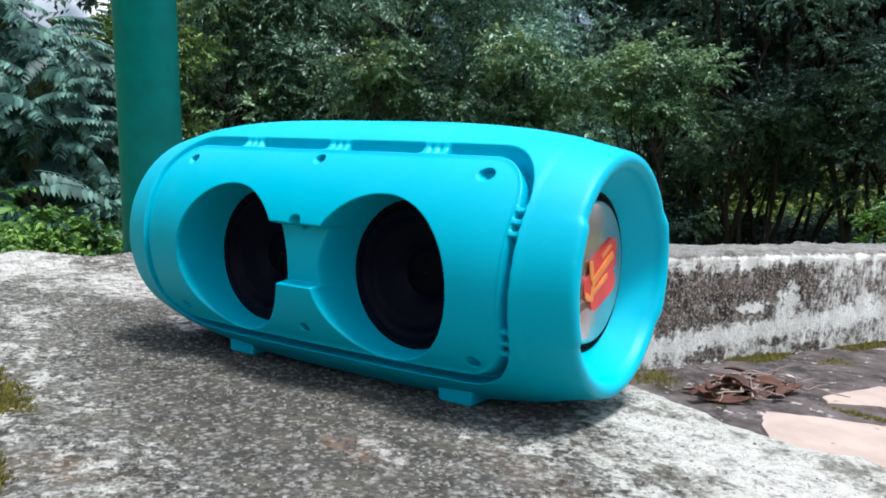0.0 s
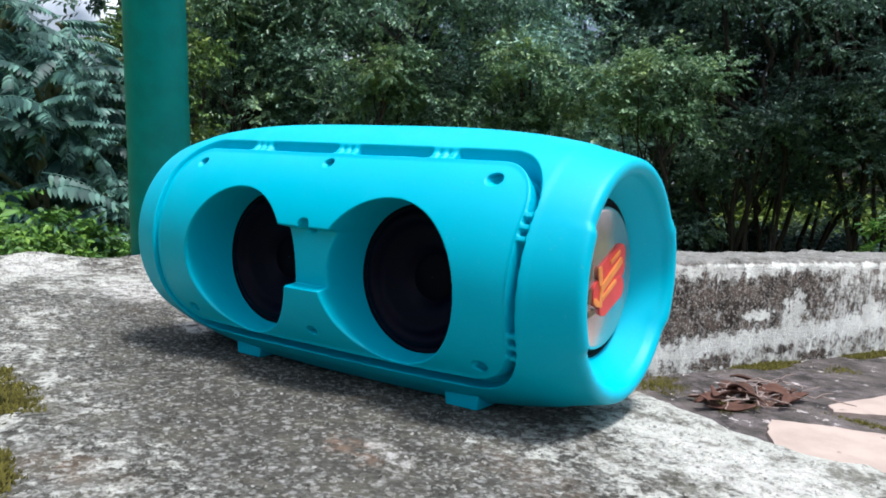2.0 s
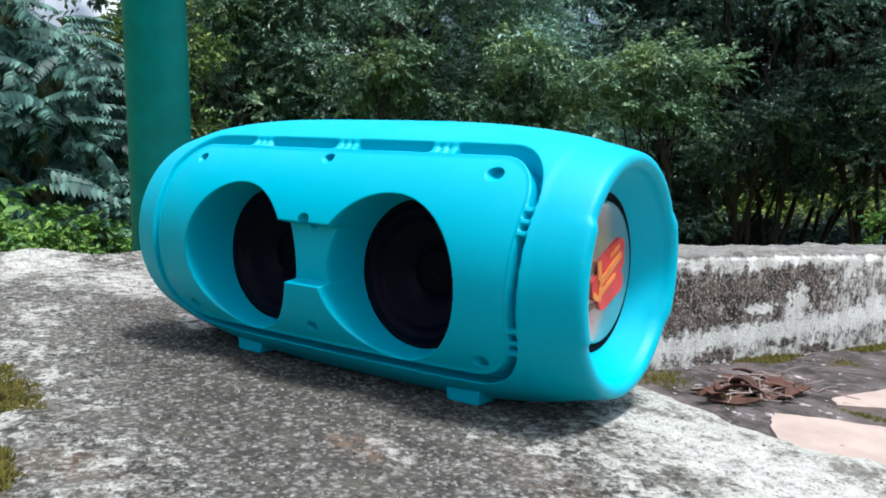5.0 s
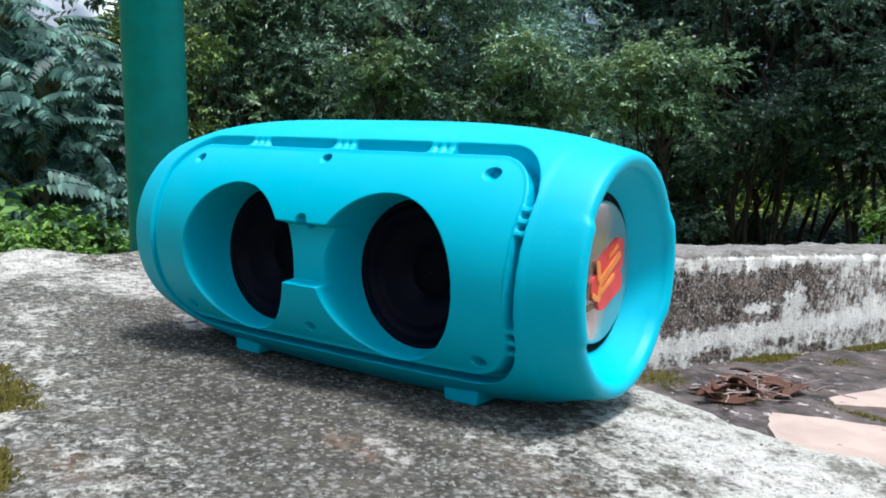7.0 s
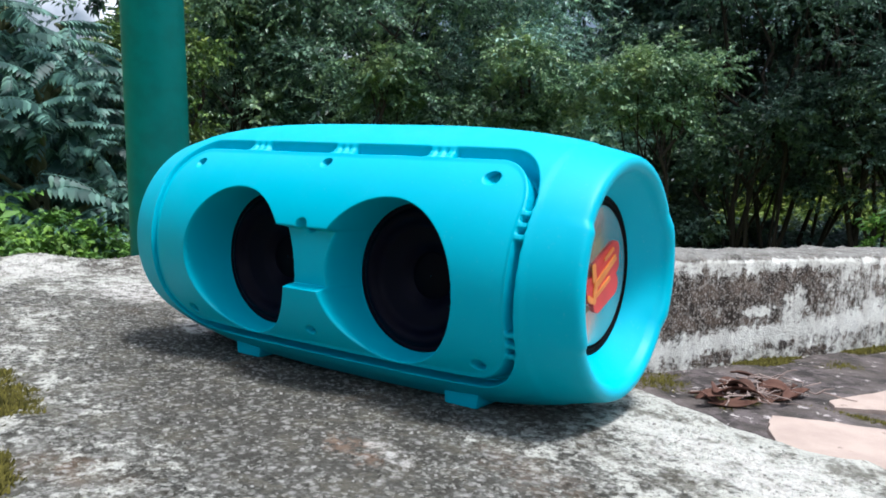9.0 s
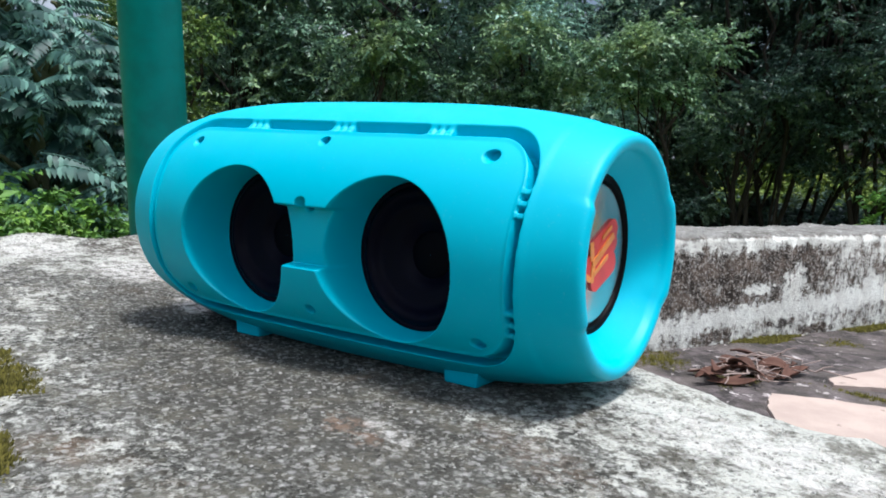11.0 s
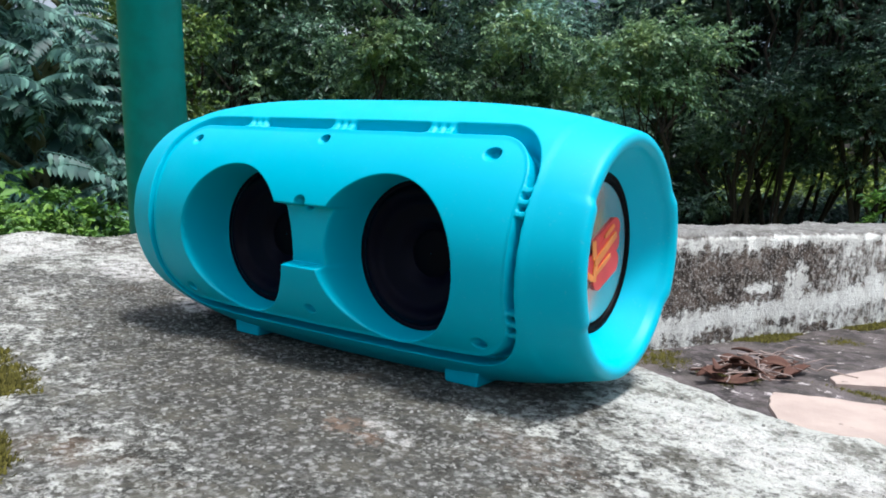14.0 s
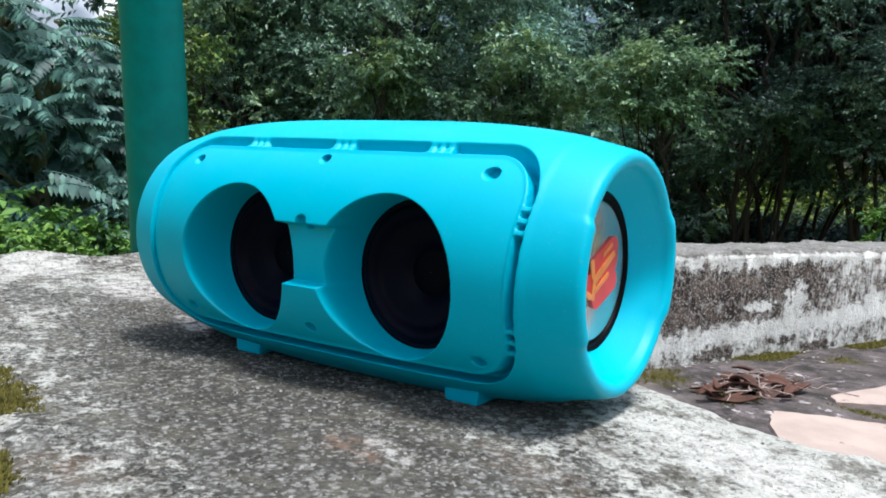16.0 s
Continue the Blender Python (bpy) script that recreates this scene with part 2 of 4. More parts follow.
SILICONE = silicone_material()
CONE = dark_material("driver_cone", (0.0008, 0.0007, 0.0050), 0.45, 0.08)
RUBBER = dark_material("black_rubber", (0.0005, 0.0005, 0.0008), 0.5, 0.08)
CAP = dark_material("dust_cap", (0.0005, 0.0005, 0.0026), 0.50, 0.06)
DISC = paint_material("brushed_radiator_disc", (0.66, 0.58, 0.55), 0.22, 0.85)
RED = paint_material("red_enamel", (0.74, 0.06, 0.05), 0.35)
ORANGE = paint_material("orange_enamel", (0.88, 0.30, 0.06), 0.35)
BROWN = paint_material("brown_print", (0.16, 0.10, 0.05), 0.5)
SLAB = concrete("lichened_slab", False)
WALL = concrete("stained_render", True)
POLE = paint_material("green_pole_paint", (0.0, 0.22, 0.202), 0.45, 0.0, 0.22)
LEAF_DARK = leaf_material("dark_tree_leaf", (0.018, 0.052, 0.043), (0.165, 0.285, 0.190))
# canopy shade put into a darker leaf colour, for right, rear and under-tree foliage
LEAF_SHADED = leaf_material("shade_toned_leaf", (0.012, 0.034, 0.030), (0.118, 0.210, 0.160))
LEAF_MID = leaf_material("mid_tree_leaf", (0.045, 0.115, 0.070), (0.20, 0.32, 0.17))
LEAF_BLUE = leaf_material("blue_green_leaf", (0.065, 0.155, 0.135), (0.26, 0.44, 0.36))
LEAF_OLIVE = leaf_material("olive_leaf", (0.046, 0.11, 0.036), (0.15, 0.235, 0.065))
LEAF_PINNATE = leaf_material("pinnate_leaf", (0.020, 0.062, 0.054), (0.125, 0.255, 0.205), 0.5, 0.2)
LEAF_BUSH = leaf_material("bush_leaf", (0.026, 0.085, 0.018), (0.120, 0.25, 0.048), 0.45, 0.22)
LEAF_HEDGE = leaf_material("sunlit_hedge_leaf", (0.05, 0.10, 0.02), (0.17, 0.24, 0.05), 0.5, 0.3)
BARK = bark_material("bark", (0.012, 0.010, 0.008), (0.045, 0.038, 0.030))
STEM = bark_material("green_stem", (0.05, 0.06, 0.03), (0.09, 0.1, 0.05))


# ---- mesh helpers ----
def mesh(name, verts, faces, material, smooth=False):
    me = bpy.data.meshes.new(name)
    if isinstance(faces, np.ndarray):
        k = faces.shape[1]
        v = np.asarray(verts, np.float32)
        me.vertices.add(len(v))
        me.vertices.foreach_set("co", v.ravel())
        me.loops.add(faces.size)
        me.loops.foreach_set("vertex_index", faces.astype(np.int32).ravel())
        me.polygons.add(len(faces))
        me.polygons.foreach_set("loop_start", np.arange(0, faces.size, k, dtype=np.int32))
        me.update(calc_edges=True)
        me.validate()
    else:
        me.from_pydata([tuple(v) for v in verts], [], [tuple(f) for f in faces])
    me.materials.append(material)
    if smooth:
        me.polygons.foreach_set("use_smooth", np.ones(len(me.polygons), bool))
    me.update()
    return me


def part(name, me, parent=None, label="", at=None):
    ob = new(name, me)
    ob.parent = parent
    if at is not None:
        ob.matrix_basis = at
    if label:
        tagged(ob, label)
    return ob


def bm_mesh(name, bm, material, smooth=False):
    me = bpy.data.meshes.new(name)
    bm.to_mesh(me)
    bm.free()
    me.materials.append(material)
    if smooth:
        me.polygons.foreach_set("use_smooth", np.ones(len(me.polygons), bool))
    return me


def grid_faces(rows, cols, wrap=False):
    i = np.arange(rows - 1)[:, None] * cols
    j = np.arange(cols if wrap else cols - 1)[None, :]
    k = (j + 1) % cols
    return np.stack([i + j, i + k, i + cols + k, i + cols + j], -1).reshape(-1, 4)


def lathe(name, profile, material, seg=64, axis="x", smooth=True):
    """Turned round the axis: profile of (along, radius)."""
    pr = np.array(profile)
    t = np.linspace(0, 2 * np.pi, seg, endpoint=False)
    a = np.repeat(pr[:, 0], seg)
    u, v = np.outer(pr[:, 1], np.cos(t)).ravel(), np.outer(pr[:, 1], np.sin(t)).ravel()
    co = {"x": (a, u, v), "y": (u, -a, v), "z": (u, v, a)}[axis]
    return mesh(name, np.stack(co, 1), grid_faces(len(pr), seg, True), material, smooth)


def tubes(lines, sides=6):
    """Tapered tubes along lines of (point, radius), as arrays of points and quads."""
    vs, fs, base = [], [], 0
    t = np.linspace(0, 2 * np.pi, sides, endpoint=False)
    for line in lines:
        pts = np.array([p for p, _ in line], float)
        rad = np.array([r for _, r in line])
        d = np.gradient(pts, axis=0)
        d /= np.linalg.norm(d, axis=1)[:, None] + 1e-9
        ref = np.array([0.31, 0.17, 0.93]) if abs(d[0, 2]) < 0.8 else np.array([1.0, 0.2, 0.1])
        u = np.cross(d, ref)
        u /= np.linalg.norm(u, axis=1)[:, None]
        w = np.cross(d, u)
        v = pts[:, None] + rad[:, None, None] * (u[:, None] * np.cos(t)[None, :, None] + w[:, None] * np.sin(t)[None, :, None])
        vs.append(v.reshape(-1, 3))
        fs.append(grid_faces(len(pts), sides, True) + base)
        base += len(pts) * sides
    return np.concatenate(vs), np.concatenate(fs)


def smooth_step(x, a, b):
    t = np.clip((x - a) / (b - a), 0, 1)
    return t * t * (3 - 2 * t)


# ---- the speaker ----
AXIS = 0.047
HALF = 0.1
R_MID, R_END = 0.0478, 0.0392
HOLE_X, HOLE_Z, HOLE_R, FLOOR_Y = 0.0345, -0.0050, 0.0268, 0.0222
GROOVE_X, GROOVE_Z, GROOVE_R = 0.0816, 0.0364, 0.0165


def shell_radius(x):
    r = R_MID - (R_MID - R_END) * np.abs(x / HALF) ** 3.43
    return r - 0.0003 * smooth_step(np.abs(x), 0.0835, 0.0865)


def groove_distance(x, z):
    qx, qz = np.abs(x + 0.0010) - (GROOVE_X + np.where(x > 0, 0.0005 + 0.06 * z, 0) - GROOVE_R), np.abs(z - 0.0016) - (GROOVE_Z - GROOVE_R)
    return np.hypot(np.maximum(qx, 0), np.maximum(qz, 0)) + np.minimum(np.maximum(qx, qz), 0) - GROOVE_R


def rib_mask(x, z):
    """Groups of three small bridges across the groove."""
    m = np.zeros_like(x)
    for c in (-0.0395, 0.0034, 0.0441):
        for o in (-0.0034, 0, 0.0034):
            m = np.maximum(m, 1 - smooth_step(np.abs(x - c - o), 0.0009, 0.0016))
        m = np.maximum(m, 0.88 * (1 - smooth_step(np.abs(x - c), 0.0048, 0.0056)))
    m *= z > 0.028
    for c in (0.0175, -0.0195):
        for o in (-0.0036, 0, 0.0036):
            m = np.maximum(m, (x > 0.07) * (1 - smooth_step(np.abs(z - c - o), 0.0007, 0.0013)))
    return m


def speaker_shell(root):
    half = np.concatenate([
        np.stack([np.linspace(0.0885, 0.0968, 12), np.linspace(0.0262, 0.0338, 12)], 1),
        [(0.0979, 0.0341), (0.0989, 0.0345), (0.0997, 0.0353), (0.1001, 0.0363), (0.1001, 0.0374), (0.0998, 0.0383), (0.0993, 0.0389), (0.0985, 0.0393)]])
    body_x = np.linspace(-0.0978, 0.0978, 540)
    prof = np.concatenate([half * [-1, 1], np.stack([body_x, shell_radius(body_x)], 1), half[::-1]])
    fine = np.linspace(-1.12, 1.12, 330)
    back = np.linspace(1.12, 2 * np.pi - 1.12, 62)[1:-1]
    phi = np.concatenate([fine, back])
    X, F = np.meshgrid(prof[:, 0], phi, indexing="ij")
    R = np.repeat(prof[:, 1:], len(phi), 1)
    front = np.cos(F) > 0.42
    Z = R * np.sin(F)
    on_body = np.zeros_like(X, bool)
    on_body[len(half):len(half) + len(body_x)] = True
    live = front & on_body
    sd = groove_distance(X, Z)
    cut = (1 - smooth_step(np.abs(sd), 0.0006, 0.0017)) * (1 - 0.85 * rib_mask(X, Z))
    for c in (-HOLE_X, HOLE_X):
        cut = cut * smooth_step(np.hypot(X - c, Z - HOLE_Z), HOLE_R + 0.0004, HOLE_R + 0.003)
    cut *= 1 - 0.55 * smooth_step(-X, 0.055, 0.08)
    drawn = smooth_step(-Z, -0.010, 0.004)
    R = R - np.where(live, (0.0070 + 0.0020 * smooth_step(X, 0.064, 0.074)) * cut * (1 - drawn), 0)
    # a slight keel along the underside
    R = R + 0.0016 * np.exp(-((F - 1.5 * np.pi) / 0.42) ** 2) * np.clip(1 - (X / 0.088) ** 2, 0, 1) * on_body
    R = R - np.where(live, 0.0011 * smooth_step(-sd, 0.0, 0.003), 0)
    # the lip reaches further out along the two sides
    side = (1 - smooth_step(np.abs(np.sin(F)), 0.43, 0.52)) * (X > 0)
    X = X + np.sign(X) * smooth_step(np.abs(X), 0.091, 0.0985) * (0.0012 * side - 0.0002 + 0.0007 * (X > 0))
    Y, Z = -R * np.cos(F), R * np.sin(F)
    Y = Y + np.where(live, 0.0092 * cut * drawn, 0)
    # the recessed bridge between the drivers
    flat = smooth_step(0.0225 - np.abs(X), 0, 0.0022) * smooth_step(0.0108 - np.abs(Z + 0.0004), 0, 0.0013)
    Y = Y + np.where(live, 0.0058 * flat, 0)
    # wells in front of the drivers
    for c in (-HOLE_X, HOLE_X):
        rho = np.hypot(X - c, Z - HOLE_Z)
        well = smooth_step(HOLE_R + 0.0006 - rho, 0.0, 0.0022)
        Y = np.where(live, np.maximum(Y, Y + (-FLOOR_Y - Y) * well), Y)
    # screw recesses
    for sx, sz, sr in ((0, 0.0322, 0.0021), (0, -0.0262, 0.0021), (0.067, 0.0300, 0.0026), (-0.067, 0.0300, 0.0024),
                       (0.067, -0.0275, 0.0024), (-0.067, -0.0275, 0.0024), (0, 0.0108, 0.0024)):
        rho = np.hypot(X - sx, (Z - sz) * (1.0 if abs(sz) < 0.02 else 1.35))
        Y = Y + np.where(live, 0.0042 * (1 - smooth_step(rho, sr * 0.7, sr * 1.1)), 0)
    co = np.stack([X, Y, Z + AXIS], -1).reshape(-1, 3)
    faces = grid_faces(len(prof), len(phi), True)
    floor = np.zeros_like(X, bool)
    for c in (-HOLE_X, HOLE_X):
        floor |= live & (np.hypot(X - c, Z - HOLE_Z) < HOLE_R - 0.0024)
    fl = floor.ravel()[faces].all(1)
    inner = (live & (sd < 0)).ravel()[faces].all(1)
    for name, mask, label in (("shell", ~inner & ~fl, "turquoise silicone shell with open flared ends"),
                              ("front_panel", inner & ~fl, "turquoise front panel with driver wells and screw holes")):
        f = faces[mask]
        used, idx = np.unique(f, return_inverse=True)
        part(name, mesh(name, co[used], idx.reshape(f.shape), SILICONE, True), root, label)


def speaker_driver(root, x):
    d = part("driver", lathe("driver", [(-0.0022, 0.0263), (0.0, 0.0263), (0.0004, 0.0257), (0.0003, 0.0238), (-0.0005, 0.0234)], CONE, 72, "y"),
             root, "black loudspeaker driver", pose(x, -FLOOR_Y - 0.0005, AXIS + HOLE_Z))
    roll = [(0.0002 + 0.0016 * math.sin(k / 10 * math.pi), 0.0240 - 0.0048 * k / 10) for k in range(11)]
    part("surround", lathe("surround", roll, CONE, 72, "y"), d)
    part("cone", lathe("cone", [(0.0003, 0.0194), (-0.0010, 0.0184), (-0.0022, 0.0166), (-0.0020, 0.0160), (-0.0042, 0.0136), (-0.0040, 0.0130), (-0.0066, 0.0100), (-0.0078, 0.0080)], CONE, 72, "y"), d)
    part("dust_cap", lathe("dust_cap", [(-0.0079 + 0.0014 * math.cos(a), 0.0086 * math.sin(a)) for a in np.linspace(1.57, 0.02, 10)], CAP, 48, "y"), d)


def speaker_foot(root, x):
    bm = bmesh.new()
    bmesh.ops.create_cube(bm, size=1, matrix=Matrix.Translation((0, 0, 0.004)) @ Matrix.Diagonal((0.0130, 0.030, 0.0076, 1)))
    for v in bm.verts:
        if v.co.z > 0.005:
            v.co.x *= 1.12
    bmesh.ops.bevel(bm, geom=bm.edges[:], offset=0.0012, segments=2, affect="EDGES", profile=0.6)
    part("foot", bm_mesh("foot", bm, SILICONE), root, "", pose(x + 0.0005, -0.0058, 0.0))


def flat_shape(name, outline, thick, material, parent, at):
    bm = bmesh.new()
    f = bm.faces.new([bm.verts.new((0, y, z)) for y, z in outline])
    r = bmesh.ops.extrude_face_region(bm, geom=[f])
    bmesh.ops.translate(bm, vec=(thick, 0, 0), verts=[g for g in r["geom"] if isinstance(g, bmesh.types.BMVert)])
    bmesh.ops.recalc_face_normals(bm, faces=bm.faces[:])
    return part(name, bm_mesh(name, bm, material), parent, "", at)


def rounded(w, h, r, turn=0.0, n=5):
    pts = []
    for cx, cy, a in ((w / 2 - r, h / 2 - r, 0), (r - w / 2, h / 2 - r, 90), (r - w / 2, r - h / 2, 180), (w / 2 - r, r - h / 2, 270)):
        for k in range(n):
            b = radians(a + 90 * k / (n - 1))
            x, y = cx + r * math.cos(b), cy + r * math.sin(b)
            c, s = math.cos(radians(turn)), math.sin(radians(turn))
            pts.append((c * x - s * y, s * x + c * y))
    return pts


RADIATORS = []


def speaker_radiator(root, side):
    at = pose(0, 0, AXIS, 0, 0, 0 if side > 0 else 180)
    frame_ring = [(0.0880, 0.0268), (0.0888, 0.0262), (0.0886, 0.0250)]
    frame_ring += [(0.0876 + 0.0012 * math.sin(a), 0.0253 - 0.0016 * a / math.pi) for a in np.linspace(0, math.pi, 9)]
    frame_ring += [(0.0850, 0.0236), (0.0800, 0.0235)]
    part("radiator_surround", lathe("radiator_surround", frame_ring, RUBBER, 96), root, "black rubber surround", at)
    disc = part("radiator_disc", lathe("radiator_disc", [(-0.004, 0.0226), (-0.0006, 0.0234), (0.0, 0.0230), (0.0003, 0.0220), (0.0004, 0.0004)], DISC, 96),
                root, "silvery bass radiator disc with a red badge")
    badge = part("badge", bpy.data.meshes.new("badge"), disc, "red lobed badge with orange strokes", pose(0.0004, 0.0020, -0.0010))
    bm = bmesh.new()
    for k, (y, z, w, h, turn) in enumerate(((0.0030, 0.0054, 0.0215, 0.0076, 24), (0.0008, 0.0005, 0.0260, 0.0086, 27), (0.0034, -0.0050, 0.0200, 0.0078, 22))):
        f = bm.faces.new([bm.verts.new((0, y + a, z + b)) for a, b in rounded(w, h, 0.0038, turn, 7)])
        r = bmesh.ops.extrude_face_region(bm, geom=[f])
        bmesh.ops.translate(bm, vec=(0.0007 + 0.0001 * k, 0, 0), verts=[g for g in r["geom"] if isinstance(g, bmesh.types.BMVert)])
    bmesh.ops.recalc_face_normals(bm, faces=bm.faces[:])
    bm.to_mesh(badge.data)
    bm.free()
    badge.data.materials.append(RED)
    for y, z, w, h, turn in ((0.0016, 0.0024, 0.0180, 0.0024, 30), (-0.0070, 0.0024, 0.0026, 0.0062, 14), (-0.0054, -0.0040, 0.0025, 0.0078, -6), (0.0004, -0.0026, 0.0120, 0.0016, 27), (0.0040, 0.0080, 0.0080, 0.0013, 27), (-0.0088, -0.0060, 0.0040, 0.0020, -24)):
        flat_shape("badge_stripe", rounded(w, h, 0.0006, turn), 0.0003 + 0.01 * w, ORANGE, disc, pose(0.0012, 0.0020 + y, z - 0.0012))
    for y, z, w, h, turn in ((-0.0115, 0.0030, 0.0022, 0.0060, 0), (-0.0100, -0.0050, 0.0024, 0.0050, -20), (-0.0085, -0.0105, 0.0050, 0.0018, 10), (-0.0140, -0.0020, 0.0016, 0.0070, 8)):
        flat_shape("print_mark", rounded(w, h, 0.0007, turn), 0.0003, BROWN, disc, pose(0.0005, y, z))
    RADIATORS.append((disc, side))


def speaker():
    root = new("portable_speaker")
    tagged(root, "turquoise barrel-shaped portable speaker without its grille, on the slab", "speaker")
    speaker_shell(root)
    for x in (-HOLE_X, HOLE_X):
        speaker_driver(root, x)
    for x in (-0.0515, 0.0515):
        speaker_foot(root, x)
    for side in (1, -1):
        speaker_radiator(root, side)
    return root


# ---- parapets, terrace, ground ----
def parapet(name, width, length, low, material, label, seed, lump=False, lift=0.0):
    """A low rendered wall along local x, its top worn round at the edges."""
    r = 0.007
    prof = [(-width / 2, low)] + [(-width / 2, low + (0 - r - low) * k / 14) for k in range(1, 15)]
    prof += [(-width / 2 + r - r * math.cos(a), -r + r * math.sin(a)) for a in np.linspace(0.2, math.pi / 2, 5)]
    m = int(width / 0.004)
    prof += [(-width / 2 + r + (width - 2 * r) * k / m, 0) for k in range(1, m)]
    prof += [(-p[0], p[1]) for p in prof[:20][::-1]]
    prof = np.array(prof)
    # closer rings near the speaker
    xs = np.concatenate([np.linspace(0, min(length, 1.3), 300), np.linspace(1.3, length, 60)[1:]] if length > 1.3 else [np.linspace(0, length, 300)])
    co = np.array([(x, p[0], p[1]) for x in xs for p in prof])
    for i, c in enumerate(co):
        v = Vector(c) + Vector((seed * 3.1, 0, 0))
        h = noise.fractal(v * 22, 0.8, 2.0, 4) * 0.0032 + noise.fractal(v * 90, 0.8, 2.0, 3) * 0.0008
        top = c[2] > -0.02
        if top:
            rim = max(0.0, 1 - (width / 2 - abs(c[1])) / 0.03)
            co[i, 2] += h * (0.35 + rim) - 0.0012 * rim
            if abs(c[1]) < width / 2 - 0.02:
                co[i, 2] -= h * 0.3
        if lump:
            e = max(0.0, 1 - c[0] / 0.07)
            co[i, 2] += (0.009 * e * max(0, noise.noise(Vector((c[0] * 30, c[1] * 22, 3.0))) + 0.35)) * (1 if top else 0)
        if abs(c[1]) > width / 2 - 0.012:
            co[i, 1] += math.copysign(h * 1.4, c[1])
        if c[0] < 0.012:
            co[i, 0] += h * 1.6 + (0.006 * (1 - c[0] / 0.012) if top else 0)
    co[:, 2] += lift
    f = grid_faces(len(xs), len(prof)).tolist()
    f.append(list(range(len(prof))))
    ob = part(name, mesh(name, co, f, material, True))
    return tagged(ob, label, "parapet", kind="structure")


def structure():
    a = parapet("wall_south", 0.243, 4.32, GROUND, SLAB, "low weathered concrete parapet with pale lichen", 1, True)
    a.matrix_basis = Matrix.Translation(plan(-0.356, -0.0330)) @ PLAN
    for v in a.data.vertices:
        v.co.x -= 0.356
        v.co.y -= 0.0330
    a.matrix_basis = PLAN.copy()
    b = parapet("wall_west", 0.086, 3.6, GROUND - 0.03, WALL, "low rendered parapet stained black and white", 2, False, 0.010)
    b.matrix_basis = PLAN @ pose(-0.305, 0.086, -0.001, 0, 0, 90)

    s = Shader("terrace_cement", 0.9, 0, 0.2)
    f1, f2 = s.noise(16, 6, 0.65), s.noise(140, 5, 0.7)
    c = s.mix(s.ramp(f1, 0.35, 0.68), (0.028, 0.026, 0.024), (0.115, 0.10, 0.09))
    c = s.mix(s.math("MULTIPLY", s.ramp(s.noise(45, 6, 0.75, shift=(7, 3, 0)), 0.45, 0.62), 0.6), c, (0.17, 0.145, 0.145))
    c = s.mix(s.ramp(s.noise(60, 5, 0.75, shift=(1, 3, 0)), 0.6, 0.66), c, (0.5, 0.46, 0.44))
    s.set("Base Color", c)
    s.bump(f2, 0.003, 0.8)
    n = 90
    g = np.linspace(0, 1, n) ** 1.6
    co = []
    for u in g:
        for v in g:
            p = Vector((-0.262 + 4.2 * u, 0.07 + 3.6 * v, FLOOR))
            p.z += 0.0012 * noise.fractal(p * 16, 0.8, 2, 4) * (1 if u < 0.5 else 0.3)
            co.append(p)
    # the terrace stands on a solid block
    rim = [i * n for i in range(n)] + [(n - 1) * n + j for j in range(1, n)] + [i * n + n - 1 for i in range(n - 2, -1, -1)] + list(range(n - 2, 0, -1))
    base = len(co)
    co += [Vector((co[i].x, co[i].y, GROUND)) for i in rim]
    faces = grid_faces(n, n).tolist()
    faces += [(rim[k], rim[(k + 1) % len(rim)], base + (k + 1) % len(rim), base + k) for k in range(len(rim))]
    t = part("floor", mesh("floor", co, faces, s.mat))
    t.matrix_basis = PLAN.copy()
    tagged(t, "dirty dark cement terrace floor", "floor", kind="structure")

    s = Shader("pink_tile", 0.75, 0, 0.3)
    f1, f2 = s.noise(30, 5, 0.6), s.noise(9, 3)
    c = s.mix(s.ramp(f1, 0.3, 0.7), (0.37, 0.295, 0.25), (0.45, 0.365, 0.31))
    c = s.mix(s.ramp(s.noise(45, 4, 0.6, shift=(2, 2, 0)), 0.66, 0.72), c, (0.16, 0.13, 0.11))
    s.set("Base Color", c)
    s.bump(s.noise(400, 3), 0.0008, 0.6)
    rng = random.Random(5)
    corners = (
        ((-0.118, 0.391), (-0.094, 0.4176), (-0.059, 0.445), (0.05, 0.49), (0.20, 0.46), (0.20, 0.19), (0.04, 0.19), (-0.04, 0.31), (-0.098, 0.362)),
        ((-0.129, 0.4755), (-0.130, 0.560), (-0.05, 0.61), (0.10, 0.60), (0.10, 0.535), (-0.0898, 0.495), (-0.1124, 0.461)),
        ((-0.10, 0.66), (-0.11, 0.86), (0.10, 0.86), (0.10, 0.65)),
        ((0.23, 0.19), (0.23, 0.42), (0.46, 0.42), (0.46, 0.19)))
    for ring in corners:
        pts = []
        for (xa, ya), (xb, yb) in zip(ring, ring[1:] + ring[:1]):
            for k in range(7):
                q = k / 7
                pts.append((xa + (xb - xa) * q + rng.uniform(-1, 1) * 0.0009, ya + (yb - ya) * q + rng.uniform(-1, 1) * 0.0009))
        bm = bmesh.new()
        lo = [bm.verts.new((x, y, FLOOR - 0.004)) for x, y in pts]
        cx, cy = sum(p[0] for p in pts) / len(pts), sum(p[1] for p in pts) / len(pts)
        hi = [bm.verts.new((cx + (x - cx) * 0.985, cy + (y - cy) * 0.985, FLOOR + 0.0032)) for x, y in pts]
        bmesh.ops.triangulate(bm, faces=[bm.faces.new(hi)])
        for k in range(len(pts)):
            bm.faces.new((lo[k], lo[(k + 1) % len(pts)], hi[(k + 1) % len(pts)], hi[k]))
